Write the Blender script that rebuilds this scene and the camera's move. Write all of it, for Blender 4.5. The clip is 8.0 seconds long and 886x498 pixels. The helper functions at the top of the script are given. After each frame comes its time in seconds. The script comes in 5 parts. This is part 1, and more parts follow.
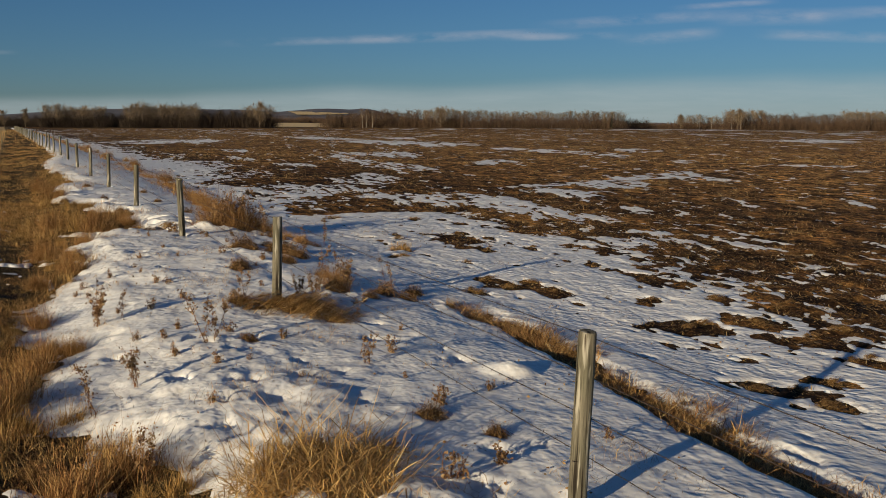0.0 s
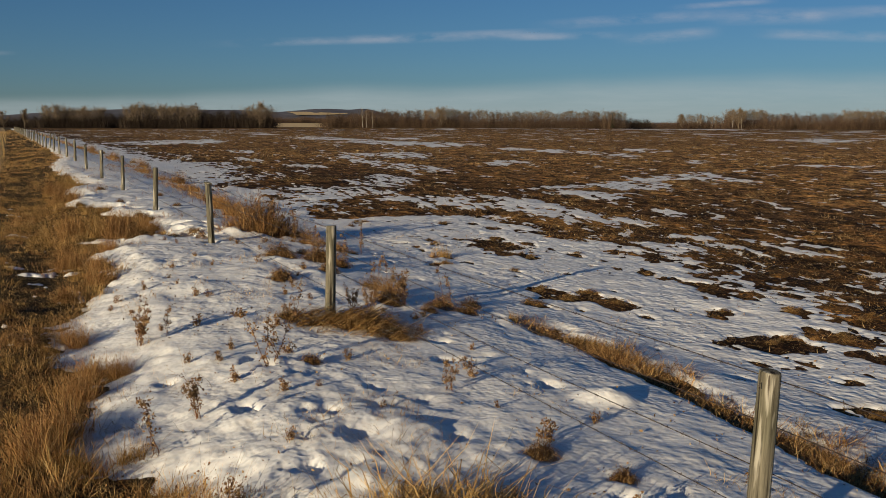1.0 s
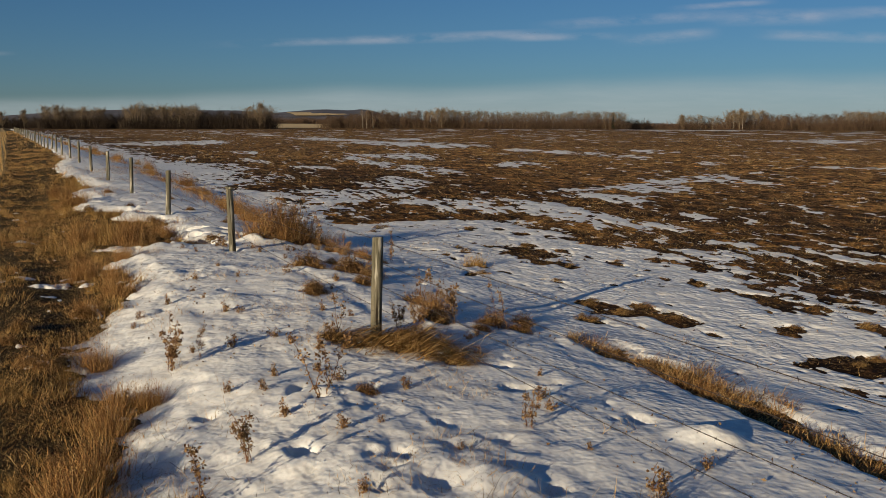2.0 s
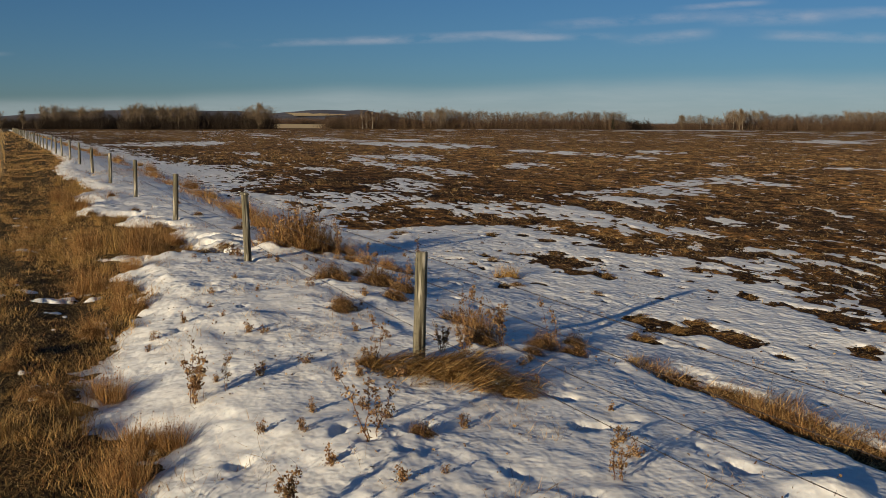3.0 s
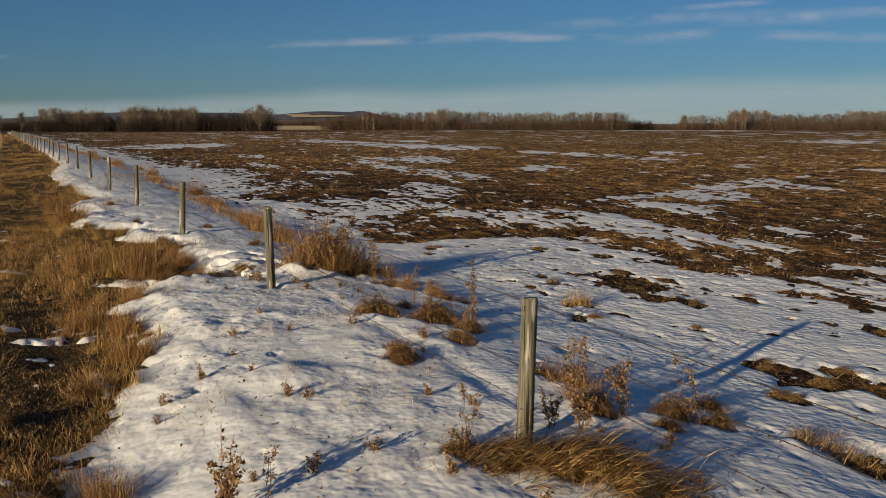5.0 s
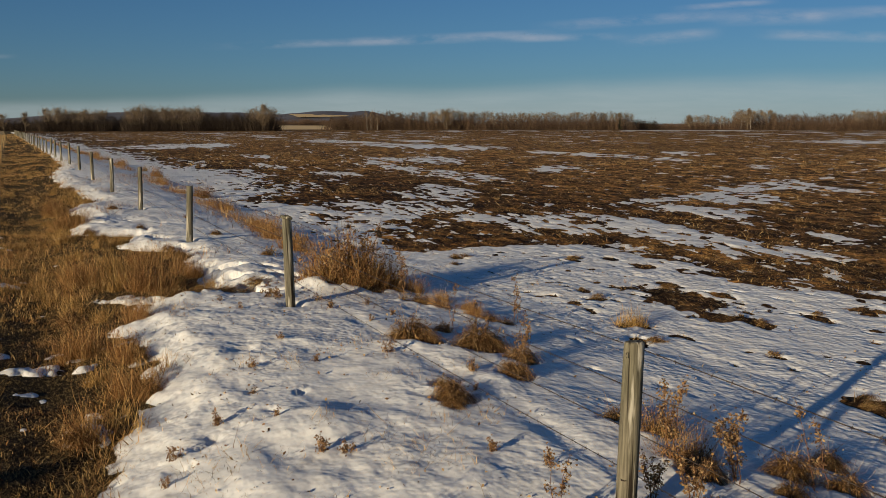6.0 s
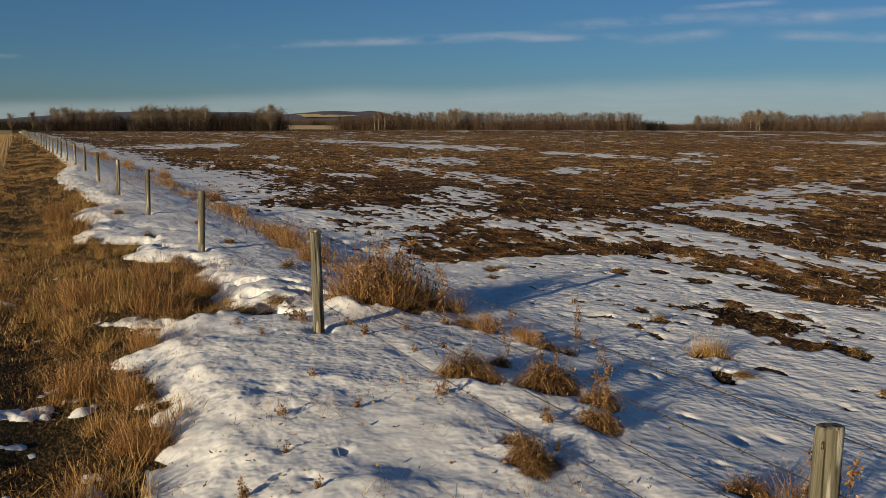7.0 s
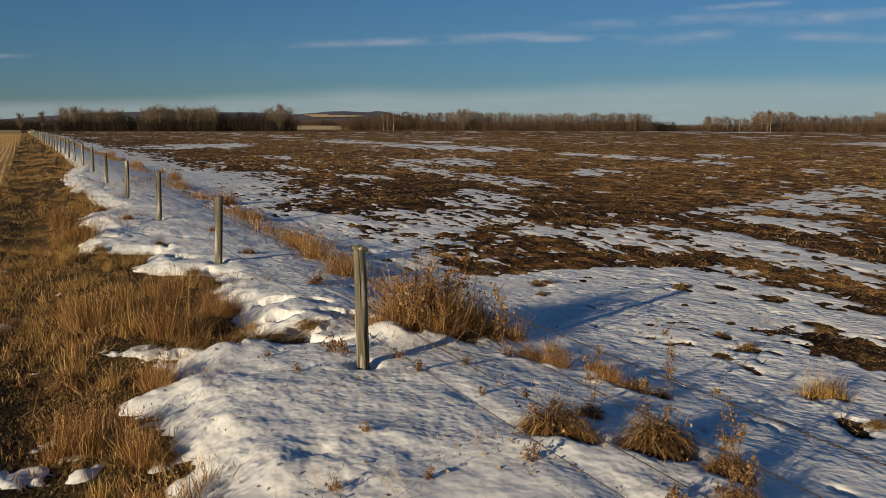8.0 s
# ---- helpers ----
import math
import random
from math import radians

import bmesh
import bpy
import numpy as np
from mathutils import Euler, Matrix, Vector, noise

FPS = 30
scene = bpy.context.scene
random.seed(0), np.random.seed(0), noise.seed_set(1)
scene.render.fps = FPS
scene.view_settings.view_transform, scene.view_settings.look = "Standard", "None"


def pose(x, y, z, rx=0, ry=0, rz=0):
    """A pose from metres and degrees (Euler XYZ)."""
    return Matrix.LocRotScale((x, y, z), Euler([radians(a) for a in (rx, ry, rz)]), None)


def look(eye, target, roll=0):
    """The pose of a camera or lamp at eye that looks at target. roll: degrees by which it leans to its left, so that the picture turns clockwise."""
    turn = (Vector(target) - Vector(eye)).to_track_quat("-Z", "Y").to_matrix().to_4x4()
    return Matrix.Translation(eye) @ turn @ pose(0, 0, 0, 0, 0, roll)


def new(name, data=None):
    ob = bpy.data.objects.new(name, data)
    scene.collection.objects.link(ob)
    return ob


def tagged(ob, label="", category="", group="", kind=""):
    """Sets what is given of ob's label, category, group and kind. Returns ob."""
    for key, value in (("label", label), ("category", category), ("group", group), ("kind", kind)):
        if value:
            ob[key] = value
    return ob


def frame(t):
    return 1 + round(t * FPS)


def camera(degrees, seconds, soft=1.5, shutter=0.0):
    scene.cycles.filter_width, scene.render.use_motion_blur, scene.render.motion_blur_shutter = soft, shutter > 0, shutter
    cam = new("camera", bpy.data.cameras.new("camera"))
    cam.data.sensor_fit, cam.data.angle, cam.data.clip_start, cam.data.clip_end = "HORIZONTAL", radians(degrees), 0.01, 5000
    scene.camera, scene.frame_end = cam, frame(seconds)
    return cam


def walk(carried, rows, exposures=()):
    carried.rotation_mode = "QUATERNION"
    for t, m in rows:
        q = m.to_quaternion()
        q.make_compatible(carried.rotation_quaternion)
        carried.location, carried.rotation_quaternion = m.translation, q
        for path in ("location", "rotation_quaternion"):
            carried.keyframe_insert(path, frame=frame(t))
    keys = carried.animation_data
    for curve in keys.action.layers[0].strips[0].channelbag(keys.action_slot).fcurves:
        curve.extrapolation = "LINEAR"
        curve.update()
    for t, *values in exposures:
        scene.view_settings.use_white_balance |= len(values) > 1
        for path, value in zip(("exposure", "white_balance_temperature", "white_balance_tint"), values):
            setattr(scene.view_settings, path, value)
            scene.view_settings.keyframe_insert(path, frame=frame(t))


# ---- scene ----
# ================= camera =================
cam = camera(52.0, 8.0, soft=0.5)
PATH = [
    (0, (-2.792, -4.034, 2.128), (-1.931, -2.249, 1.86), 0.4),
    (0.5, (-2.962, -3.544, 2.141), (-2.101, -1.759, 1.872), 0.4),
    (1, (-3.116, -3.033, 2.141), (-2.253, -1.249, 1.873), 0.3),
    (1.5, (-3.213, -2.526, 2.142), (-2.349, -0.742, 1.875), 0.3),
    (3, (-3.273, -0.993, 2.165), (-2.405, 0.79, 1.899), 0.3),
    (3.5, (-3.236, -0.479, 2.165), (-2.368, 1.304, 1.9), 0.2),
    (4, (-3.173, 0.06, 2.168), (-2.305, 1.843, 1.903), 0.2),
    (4.5, (-3.095, 0.637, 2.166), (-2.226, 2.419, 1.902), 0.1),
    (6, (-2.854, 2.51, 2.166), (-1.993, 4.295, 1.902), 0.1),
    (6.5, (-2.768, 3.16, 2.164), (-1.913, 4.949, 1.9), 0.1),
    (7, (-2.687, 3.861, 2.173), (-1.838, 5.653, 1.909), 0.2),
    (7.5, (-2.606, 4.589, 2.173), (-1.764, 6.384, 1.909), 0.2),
    (8, (-2.548, 5.321, 2.16), (-1.714, 7.12, 1.897), 0.3),
]
walk(cam, [(t, look(eye, target, roll)) for t, eye, target, roll in PATH], exposures=((0, 0.03, 6980, 10), (8, 0.03, 6980, 10)))

# ================= world and light =================
SUN_EL, SUN_AZ = radians(11.0), math.atan2(-0.902, -0.431)
world = bpy.data.worlds.new("sky")
scene.world = world
world.use_nodes = True
wn = world.node_tree
sky = wn.nodes.new("ShaderNodeTexSky")
sky.sky_type = "NISHITA"
sky.sun_disc = False
sky.sun_elevation, sky.sun_rotation = SUN_EL, SUN_AZ
sky.altitude, sky.air_density, sky.dust_density, sky.ozone_density = 700.0, 1.0, 0.25, 6.4
wn.nodes["Background"].inputs["Strength"].default_value = 0.065
wn.links.new(sky.outputs[0], wn.nodes["Background"].inputs["Color"])

sun = new("sun", bpy.data.lights.new("sun", "SUN"))
sun.data.energy, sun.data.angle, sun.data.color = 5.2, radians(0.8), (1.0, 0.868, 0.645)
to_sun = Vector((math.sin(SUN_AZ) * math.cos(SUN_EL), math.cos(SUN_AZ) * math.cos(SUN_EL), math.sin(SUN_EL)))
sun.matrix_world = look(to_sun * 50, (0, 0, 0))


# ================= materials =================
def material(name, rough=0.8, metal=0.0):
    m = bpy.data.materials.new(name)
    m.use_nodes = True
    b = m.node_tree.nodes["Principled BSDF"]
    b.inputs["Roughness"].default_value, b.inputs["Metallic"].default_value = rough, metal
    return m, m.node_tree, b


def node(tree, kind, **values):
    n = tree.nodes.new(kind)
    for key, value in values.items():
        n.inputs[key.replace("_", " ")].default_value = value
    return n


def ramp(tree, fac, stops):
    r = tree.nodes.new("ShaderNodeValToRGB")
    while len(r.color_ramp.elements) < len(stops):
        r.color_ramp.elements.new(0.5)
    for el, (at, col) in zip(r.color_ramp.elements, stops):
        el.position, el.color = at, (*col, 1)
    tree.links.new(fac, r.inputs[0])
    return r.outputs[0]


def mix(tree, fac, a, b, how="MIX"):
    m = tree.nodes.new("ShaderNodeMixRGB")
    m.blend_type = how
    for sock, value in zip(m.inputs, (fac, a, b)):
        if isinstance(value, bpy.types.NodeSocket):
            tree.links.new(value, sock)
        else:
            sock.default_value = value if isinstance(value, float) else (*value, 1)
    return m.outputs[0]


def texture(tree, scale, stretch=(1, 1, 1), detail=4.0, rough=0.6):
    co = tree.nodes.new("ShaderNodeTexCoord")
    mp = tree.nodes.new("ShaderNodeMapping")
    mp.inputs["Scale"].default_value = stretch
    tree.links.new(co.outputs["Object"], mp.inputs[0])
    n = tree.nodes.new("ShaderNodeTexNoise")
    n.inputs["Scale"].default_value, n.inputs["Detail"].default_value, n.inputs["Roughness"].default_value = scale, detail, rough
    tree.links.new(mp.outputs[0], n.inputs["Vector"])
    return n.outputs[0]


def bump(tree, bsdf, height, strength, distance):
    b = node(tree, "ShaderNodeBump", Strength=strength, Distance=distance)
    tree.links.new(height, b.inputs["Height"])
    tree.links.new(b.outputs[0], bsdf.inputs["Normal"])
    return b


WIND = 1.50   # the way the drifts and tillage streaks lie: nearly along the fence


def snow_material():
    m, t, b = material("old_snow", 0.55)
    grain = texture(t, 60.0, detail=3.0)
    big = texture(t, 1.3, detail=5.0)
    ripple = mix(t, 0.38, texture(t, 11.0, (1.1, 1, 1), 1.1, 0.5), texture(t, 5.0, (1.2, 1, 1), 0.5, 0.4))
    calm = ramp(t, texture(t, 0.9, detail=3.0), [(0.36, (0.45, 0.45, 0.45)), (0.58, (1.0, 1.0, 1.0))])
    place = t.nodes.new("ShaderNodeTexCoord")
    axes = t.nodes.new("ShaderNodeSeparateXYZ")
    t.links.new(place.outputs["Object"], axes.inputs[0])
    crust = t.nodes.new("ShaderNodeMapRange")
    for key, value in (("From Min", 0.6), ("From Max", 2.8), ("To Min", 0.8), ("To Max", 1.2)):
        crust.inputs[key].default_value = value
    t.links.new(axes.outputs[0], crust.inputs["Value"])
    calm = mix(t, 1.0, calm, crust.outputs[0], "MULTIPLY")
    colour = ramp(t, big, [(0.3, (0.73, 0.713, 0.68)), (0.52, (0.85, 0.836, 0.80)), (0.72, (0.76, 0.736, 0.692))])
    specks = texture(t, 24.0, detail=2.0, rough=0.8)
    dirt = ramp(t, specks, [(0.66, (1, 1, 1)), (0.78, (0.62, 0.55, 0.47))])
    stain = ramp(t, texture(t, 3.2, detail=5.0, rough=0.7), [(0.54, (1, 1, 1)), (0.72, (0.82, 0.78, 0.73))])
    colour = mix(t, 0.8, colour, stain, "MULTIPLY")
    t.links.new(mix(t, 0.55, colour, dirt, "MULTIPLY"), b.inputs["Base Color"])
    b.inputs["Specular IOR Level"].default_value = 0.3
    bump(t, b, mix(t, 1.0, mix(t, 0.03, ripple, grain), calm, "MULTIPLY"), 0.9, 0.041)
    b.inputs["Subsurface Weight"].default_value, b.inputs["Subsurface Scale"].default_value = 0.2, 0.025
    b.inputs["Subsurface Radius"].default_value = (1.0, 0.9, 0.8)
    return m


def ground_material():
    m, t, b = material("field_soil", 0.95)
    fine = texture(t, 15.0, (1.5, 1, 1), 7.0, 0.78)
    mid = texture(t, 1.6, (2.2, 1, 1), 5.0, 0.65)
    wide = texture(t, 0.05, (2.2, 1, 1), 6.0, 0.7)
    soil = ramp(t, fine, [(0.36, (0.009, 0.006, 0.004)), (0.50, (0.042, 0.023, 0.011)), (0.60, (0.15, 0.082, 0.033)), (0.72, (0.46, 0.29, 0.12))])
    straw = ramp(t, fine, [(0.32, (0.07, 0.038, 0.016)), (0.5, (0.27, 0.15, 0.052)), (0.68, (0.56, 0.37, 0.15))])
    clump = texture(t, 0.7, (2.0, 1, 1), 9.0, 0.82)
    cover = ramp(t, mix(t, 0.45, mid, wide), [(0.47, (0.02, 0.02, 0.02)), (0.58, (0.85, 0.85, 0.85))])
    husk = ramp(t, fine, [(0.32, (0.11, 0.058, 0.026)), (0.5, (0.41, 0.25, 0.10)), (0.68, (0.72, 0.51, 0.23))])
    field = mix(t, cover, soil, straw)
    thatch = ramp(t, texture(t, 16.0, (3, 1, 1), 6.0, 0.75), [(0.38, (0.010, 0.007, 0.004)), (0.52, (0.058, 0.039, 0.017)), (0.70, (0.40, 0.28, 0.115))])
    rows = texture(t, 4.0, (1, 0.02, 1), 2.0)
    stubble = ramp(t, mix(t, 0.5, rows, fine), [(0.35, (0.22, 0.15, 0.07)), (0.6, (0.58, 0.43, 0.22))])
    zone = t.nodes.new("ShaderNodeAttribute")
    zone.attribute_name = "zone"
    sep = t.nodes.new("ShaderNodeSeparateColor")
    t.links.new(zone.outputs["Color"], sep.inputs[0])
    patch = ramp(t, texture(t, 0.7, (2.6, 1, 1), 9.0, 0.75), [(0.45, (0.02, 0.02, 0.02)), (0.58, (1, 1, 1))])
    field = mix(t, mix(t, 1.0, sep.outputs[2], patch, "MULTIPLY"), field, husk)
    # soil and straw tones, with light and shade of clods painted in
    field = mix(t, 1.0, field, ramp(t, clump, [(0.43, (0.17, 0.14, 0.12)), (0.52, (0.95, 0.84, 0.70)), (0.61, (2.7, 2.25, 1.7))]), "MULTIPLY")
    colour = mix(t, sep.outputs[0], field, thatch)
    t.links.new(mix(t, sep.outputs[1], colour, stubble), b.inputs["Base Color"])
    b.inputs["Specular IOR Level"].default_value = 0.1
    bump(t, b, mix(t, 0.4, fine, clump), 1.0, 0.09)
    return m


def blade_material(name, stops, translucent=0.25):
    """Dry stems: each piece takes its own tone."""
    m, t, b = material(name, 0.75)
    geo = t.nodes.new("ShaderNodeNewGeometry")
    info = t.nodes.new("ShaderNodeObjectInfo")
    colour = ramp(t, geo.outputs["Random Per Island"], stops)
    tone = ramp(t, info.outputs["Random"], [(0.0, (0.80, 0.755, 0.69)), (1.0, (1.03, 0.985, 0.945))])
    colour = mix(t, 1.0, colour, tone, "MULTIPLY")
    t.links.new(colour, b.inputs["Base Color"])
    b.inputs["Specular IOR Level"].default_value = 0.2
    out = t.nodes["Material Output"]
    tr = t.nodes.new("ShaderNodeBsdfTranslucent")
    t.links.new(colour, tr.inputs[0])
    sh = t.nodes.new("ShaderNodeMixShader")
    sh.inputs[0].default_value = translucent
    t.links.new(b.outputs[0], sh.inputs[1])
    t.links.new(tr.outputs[0], sh.inputs[2])
    t.links.new(sh.outputs[0], out.inputs[0])
    return m


def wood_material():
    m, t, b = material("weathered_wood", 0.8)
    info = t.nodes.new("ShaderNodeObjectInfo")
    grain = texture(t, 55.0, (1, 1, 0.05), 5.0, 0.65)
    streak = texture(t, 22.0, (1, 1, 0.09), 3.0, 0.6)
    stain = texture(t, 3.0, (1, 1, 0.6), 4.0)
    wood = ramp(t, grain, [(0.25, (0.036, 0.031, 0.024)), (0.5, (0.15, 0.135, 0.105)), (0.75, (0.28, 0.254, 0.20))])
    moss = ramp(t, stain, [(0.35, (0.84, 0.85, 0.72)), (0.6, (1.05, 1.0, 0.92))])
    body = mix(t, 1.0, wood, moss, "MULTIPLY")
    pale = ramp(t, streak, [(0.545, (0, 0, 0)), (0.63, (0.85, 0.85, 0.85))])
    body = mix(t, pale, body, (0.46, 0.42, 0.33))
    crack = ramp(t, texture(t, 30.0, (1, 1, 0.04), 2.0, 0.5), [(0.36, (0.2, 0.17, 0.15)), (0.42, (1, 1, 1))])
    body = mix(t, 1.0, body, crack, "MULTIPLY")
    tone = ramp(t, info.outputs["Random"], [(0, (0.8, 0.8, 0.8)), (1, (1, 1, 1))])
    t.links.new(mix(t, 1.0, body, tone, "MULTIPLY"), b.inputs["Base Color"])
    b.inputs["Specular IOR Level"].default_value = 0.2
    bump(t, b, grain, 0.8, 0.006)
    return m


def plain_noise(name, a, c, scale, rough=0.9, metal=0.0, stretch=(1, 1, 1), depth=0.0):
    m, t, b = material(name, rough, metal)
    n = texture(t, scale, stretch, 6.0, 0.65)
    t.links.new(ramp(t, n, [(0.32, a), (0.68, c)]), b.inputs["Base Color"])
    b.inputs["Specular IOR Level"].default_value = 0.15
    if depth:
        bump(t, b, n, 0.8, depth)
    return m


SNOW = snow_material()
SOIL = ground_material()
WOOD = wood_material()
STEEL = plain_noise("rusty_steel", (0.05, 0.04, 0.035), (0.16, 0.12, 0.10), 60.0, 0.55, 0.7)
GOLD = blade_material("golden_grass", [(0.0, (0.06, 0.036, 0.014)), (0.3, (0.28, 0.165, 0.054)), (0.7, (0.57, 0.355, 0.12)), (1.0, (0.78, 0.57, 0.26))])
RUSSET = blade_material("russet_grass", [(0.0, (0.08, 0.034, 0.014)), (0.4, (0.31, 0.155, 0.058)), (0.8, (0.52, 0.31, 0.12)), (1.0, (0.66, 0.47, 0.22))])
THATCH = blade_material("olive_thatch", [(0.0, (0.03, 0.019, 0.009)), (0.35, (0.15, 0.088, 0.032)), (0.7, (0.42, 0.26, 0.095)), (1.0, (0.72, 0.52, 0.24))])
MATTED = blade_material("matted_grass", [(0.0, (0.03, 0.015, 0.007)), (0.3, (0.18, 0.092, 0.032)), (0.6, (0.45, 0.265, 0.09)), (1.0, (0.78, 0.56, 0.26))])
MOP = blade_material("brown_matted_grass", [(0.0, (0.025, 0.012, 0.006)), (0.35, (0.15, 0.074, 0.027)), (0.7, (0.36, 0.205, 0.075)), (1.0, (0.68, 0.46, 0.21))])
PALE = blade_material("pale_straw", [(0.0, (0.25, 0.145, 0.052)), (0.5, (0.57, 0.36, 0.135)), (1.0, (0.82, 0.60, 0.28))])
LITTER = blade_material("straw_litter", [(0.0, (0.07, 0.036, 0.015)), (0.35, (0.28, 0.155, 0.055)), (0.7, (0.54, 0.35, 0.135)), (1.0, (0.72, 0.55, 0.27))], 0.1)
CHAFF = blade_material("field_chaff", [(0.0, (0.02, 0.012, 0.007)), (0.45, (0.07, 0.04, 0.018)), (0.8, (0.24, 0.14, 0.055)), (1.0, (0.44, 0.29, 0.12))], 0.0)
STALK = blade_material("weed_stalk", [(0.0, (0.10, 0.045, 0.025)), (0.6, (0.20, 0.10, 0.05)), (1.0, (0.32, 0.18, 0.09))], 0.1)
LEAF = blade_material("withered_leaf", [(0.0, (0.10, 0.05, 0.026)), (0.5, (0.30, 0.175, 0.085)), (1.0, (0.56, 0.40, 0.21))], 0.3)
BARK = blade_material("grey_bark", [(0.0, (0.11, 0.085, 0.06)), (0.7, (0.22, 0.18, 0.13)), (1.0, (0.36, 0.31, 0.24))], 0.0)
TWIG = blade_material("bare_twigs", [(0.0, (0.10, 0.075, 0.053)), (0.6, (0.20, 0.148, 0.095)), (1.0, (0.33, 0.25, 0.16))], 0.15)
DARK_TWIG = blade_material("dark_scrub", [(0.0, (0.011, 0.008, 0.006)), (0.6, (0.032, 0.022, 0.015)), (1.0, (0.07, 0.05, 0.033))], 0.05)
BIRCH = plain_noise("white_bark", (0.22, 0.19, 0.15), (0.55, 0.51, 0.44), 3.0)
NEEDLE = blade_material("dark_needles", [(0.0, (0.008, 0.012, 0.006)), (1.0, (0.03, 0.04, 0.02))], 0.0)
RED_TWIG = blade_material("reddish_twigs", [(0.0, (0.045, 0.03, 0.022)), (0.6, (0.115, 0.074, 0.048)), (1.0, (0.20, 0.135, 0.085))], 0.15)
CLOD = plain_noise("soil_clods", (0.012, 0.008, 0.005), (0.06, 0.036, 0.02), 40.0, 0.95)
# woods lightened to blue-grey: distance haze is put into the colour
HAZED_HILL = plain_noise("hazed_wooded_hillside", (0.075, 0.075, 0.09), (0.16, 0.15, 0.16), 0.012, 1.0)
FAR_STUBBLE = plain_noise("far_stubble", (0.55, 0.38, 0.18), (0.76, 0.57, 0.31), 0.05, 1.0, 0.0, (1, 4, 1))


# ================= small helpers =================
def mesh_of(name, verts, quads=None, tris=None, mat=None, smooth=False):
    me = bpy.data.meshes.new(name)
    verts = np.asarray(verts, np.float32).reshape(-1, 3)
    loops, starts, n = [], [], 0
    for faces, k in ((quads, 4), (tris, 3)):
        if faces is not None and len(faces):
            faces = np.asarray(faces, np.int32).reshape(-1, k)
            loops.append(faces.ravel())
            starts.append(n + k * np.arange(len(faces)))
            n += faces.size
    loops, starts = np.concatenate(loops), np.concatenate(starts)
    me.vertices.add(len(verts))
    me.vertices.foreach_set("co", verts.ravel())
    me.loops.add(len(loops))
    me.loops.foreach_set("vertex_index", loops.astype(np.int32))
    me.polygons.add(len(starts))
    me.polygons.foreach_set("loop_start", starts.astype(np.int32))
    me.update(calc_edges=True)
    me.validate()
    if smooth:
        me.polygons.foreach_set("use_smooth", np.ones(len(me.polygons), bool))
    if mat:
        me.materials.append(mat)
    return me


def part(name, data, parent, label="", at=None):
    ob = new(name, data)
    ob.parent = parent
    if at is not None:
        ob.matrix_basis = at
    return tagged(ob, label)


def lattice(x, y, seed):
    h = (x.astype(np.int64) * 374761393 + y.astype(np.int64) * 668265263 + seed * 974634533) & 0x7FFFFFFF
    h = ((h ^ (h >> 13)) * 1274126177) & 0x7FFFFFFF
    return ((h ^ (h >> 16)) & 0xFFFF) / 32767.5 - 1.0


def wave(x, y, seed=0):
    """Smooth noise, about -1 to 1, one hump to a unit."""
    x, y = np.asarray(x, float), np.asarray(y, float)
    x0, y0 = np.floor(x), np.floor(y)
    fx, fy = x - x0, y - y0
    fx, fy = fx * fx * fx * (fx * (fx * 6 - 15) + 10), fy * fy * fy * (fy * (fy * 6 - 15) + 10)
    a, b = lattice(x0, y0, seed), lattice(x0 + 1, y0, seed)
    c, d = lattice(x0, y0 + 1, seed), lattice(x0 + 1, y0 + 1, seed)
    return (a + (b - a) * fx) * (1 - fy) + (c + (d - c) * fx) * fy


def rough(x, y, octaves, seed=0, fall=0.5):
    total, amp, k = 0.0, 1.0, 1.0
    for i in range(octaves):
        total = total + amp * wave(x * k + 17.3 * i, y * k - 9.1 * i, seed + i)
        amp, k = amp * fall, k * 2.03
    return total


def step(a, b, x):
    s = np.clip((x - a) / (b - a), 0, 1)
    return s * s * (3 - 2 * s)


def along(x, y):
    """Coordinates along and across the drifts."""
    c, s = math.cos(WIND), math.sin(WIND)
    return x * c + y * s, -x * s + y * c


def off_patch(x, y, px, py, rx, ry, lie):
    """How far a place is from the middle of a long patch: 1 on its rim."""
    c, s = math.cos(radians(lie)), math.sin(radians(lie))
    d = np.full(np.shape(x), 3.0)
    dx, dy = x - px, y - py
    near = (np.abs(dx) < 3 * rx) & (np.abs(dy) < 3 * rx)
    if near.any():
        dx, dy = dx[near], dy[near]
        d[near] = np.minimum(np.hypot((dx * c + dy * s) / rx, (dy * c - dx * s) / ry), 3.0)
    return d


# ================= lie of the land =================
# x = 0 is the fence, y runs along it, the field lies at x > 0, the grass margin at x < -2.
EDGE_Y = (-6, 0, 1.2, 2.0, 2.9, 3.2, 3.7, 4.7, 5.3, 5.7, 6.1, 6.6, 7.9, 8.4, 9.1, 9.6, 10.1, 11, 12.1, 12.5, 12.9, 13.4, 13.8, 14.6, 16, 17.8, 19.0, 20.6, 21.5, 24, 27, 28.2, 36, 42, 50, 75, 110, 170)
EDGE_X = (-1.3, -1.6, -1.8, -1.98, -2.35, -2.7, -2.85, -2.62, -2.45, -2.2, -2.75, -2.78, -2.7, -2.5, -2.3, -2.0, -1.82, -1.7, -1.7, -2.0, -1.6, -1.5, -0.6, -0.4, -0.6, -0.3, -1.1, -0.7, -1.9, -1.4, -1.5, -0.65, -1.15, -1.2, -0.3, 0.0, 0.0, 0.0)
FIELD_Y = (-8, 2.8, 3.4, 4.4, 5.3, 6.7, 7.6, 8.8, 10, 11, 12.3, 13, 14.3, 15.1, 16.9, 17.3, 17.8, 19, 21, 24, 26, 27.6, 28.3, 30, 33.6, 38, 42, 47, 50, 76, 110)
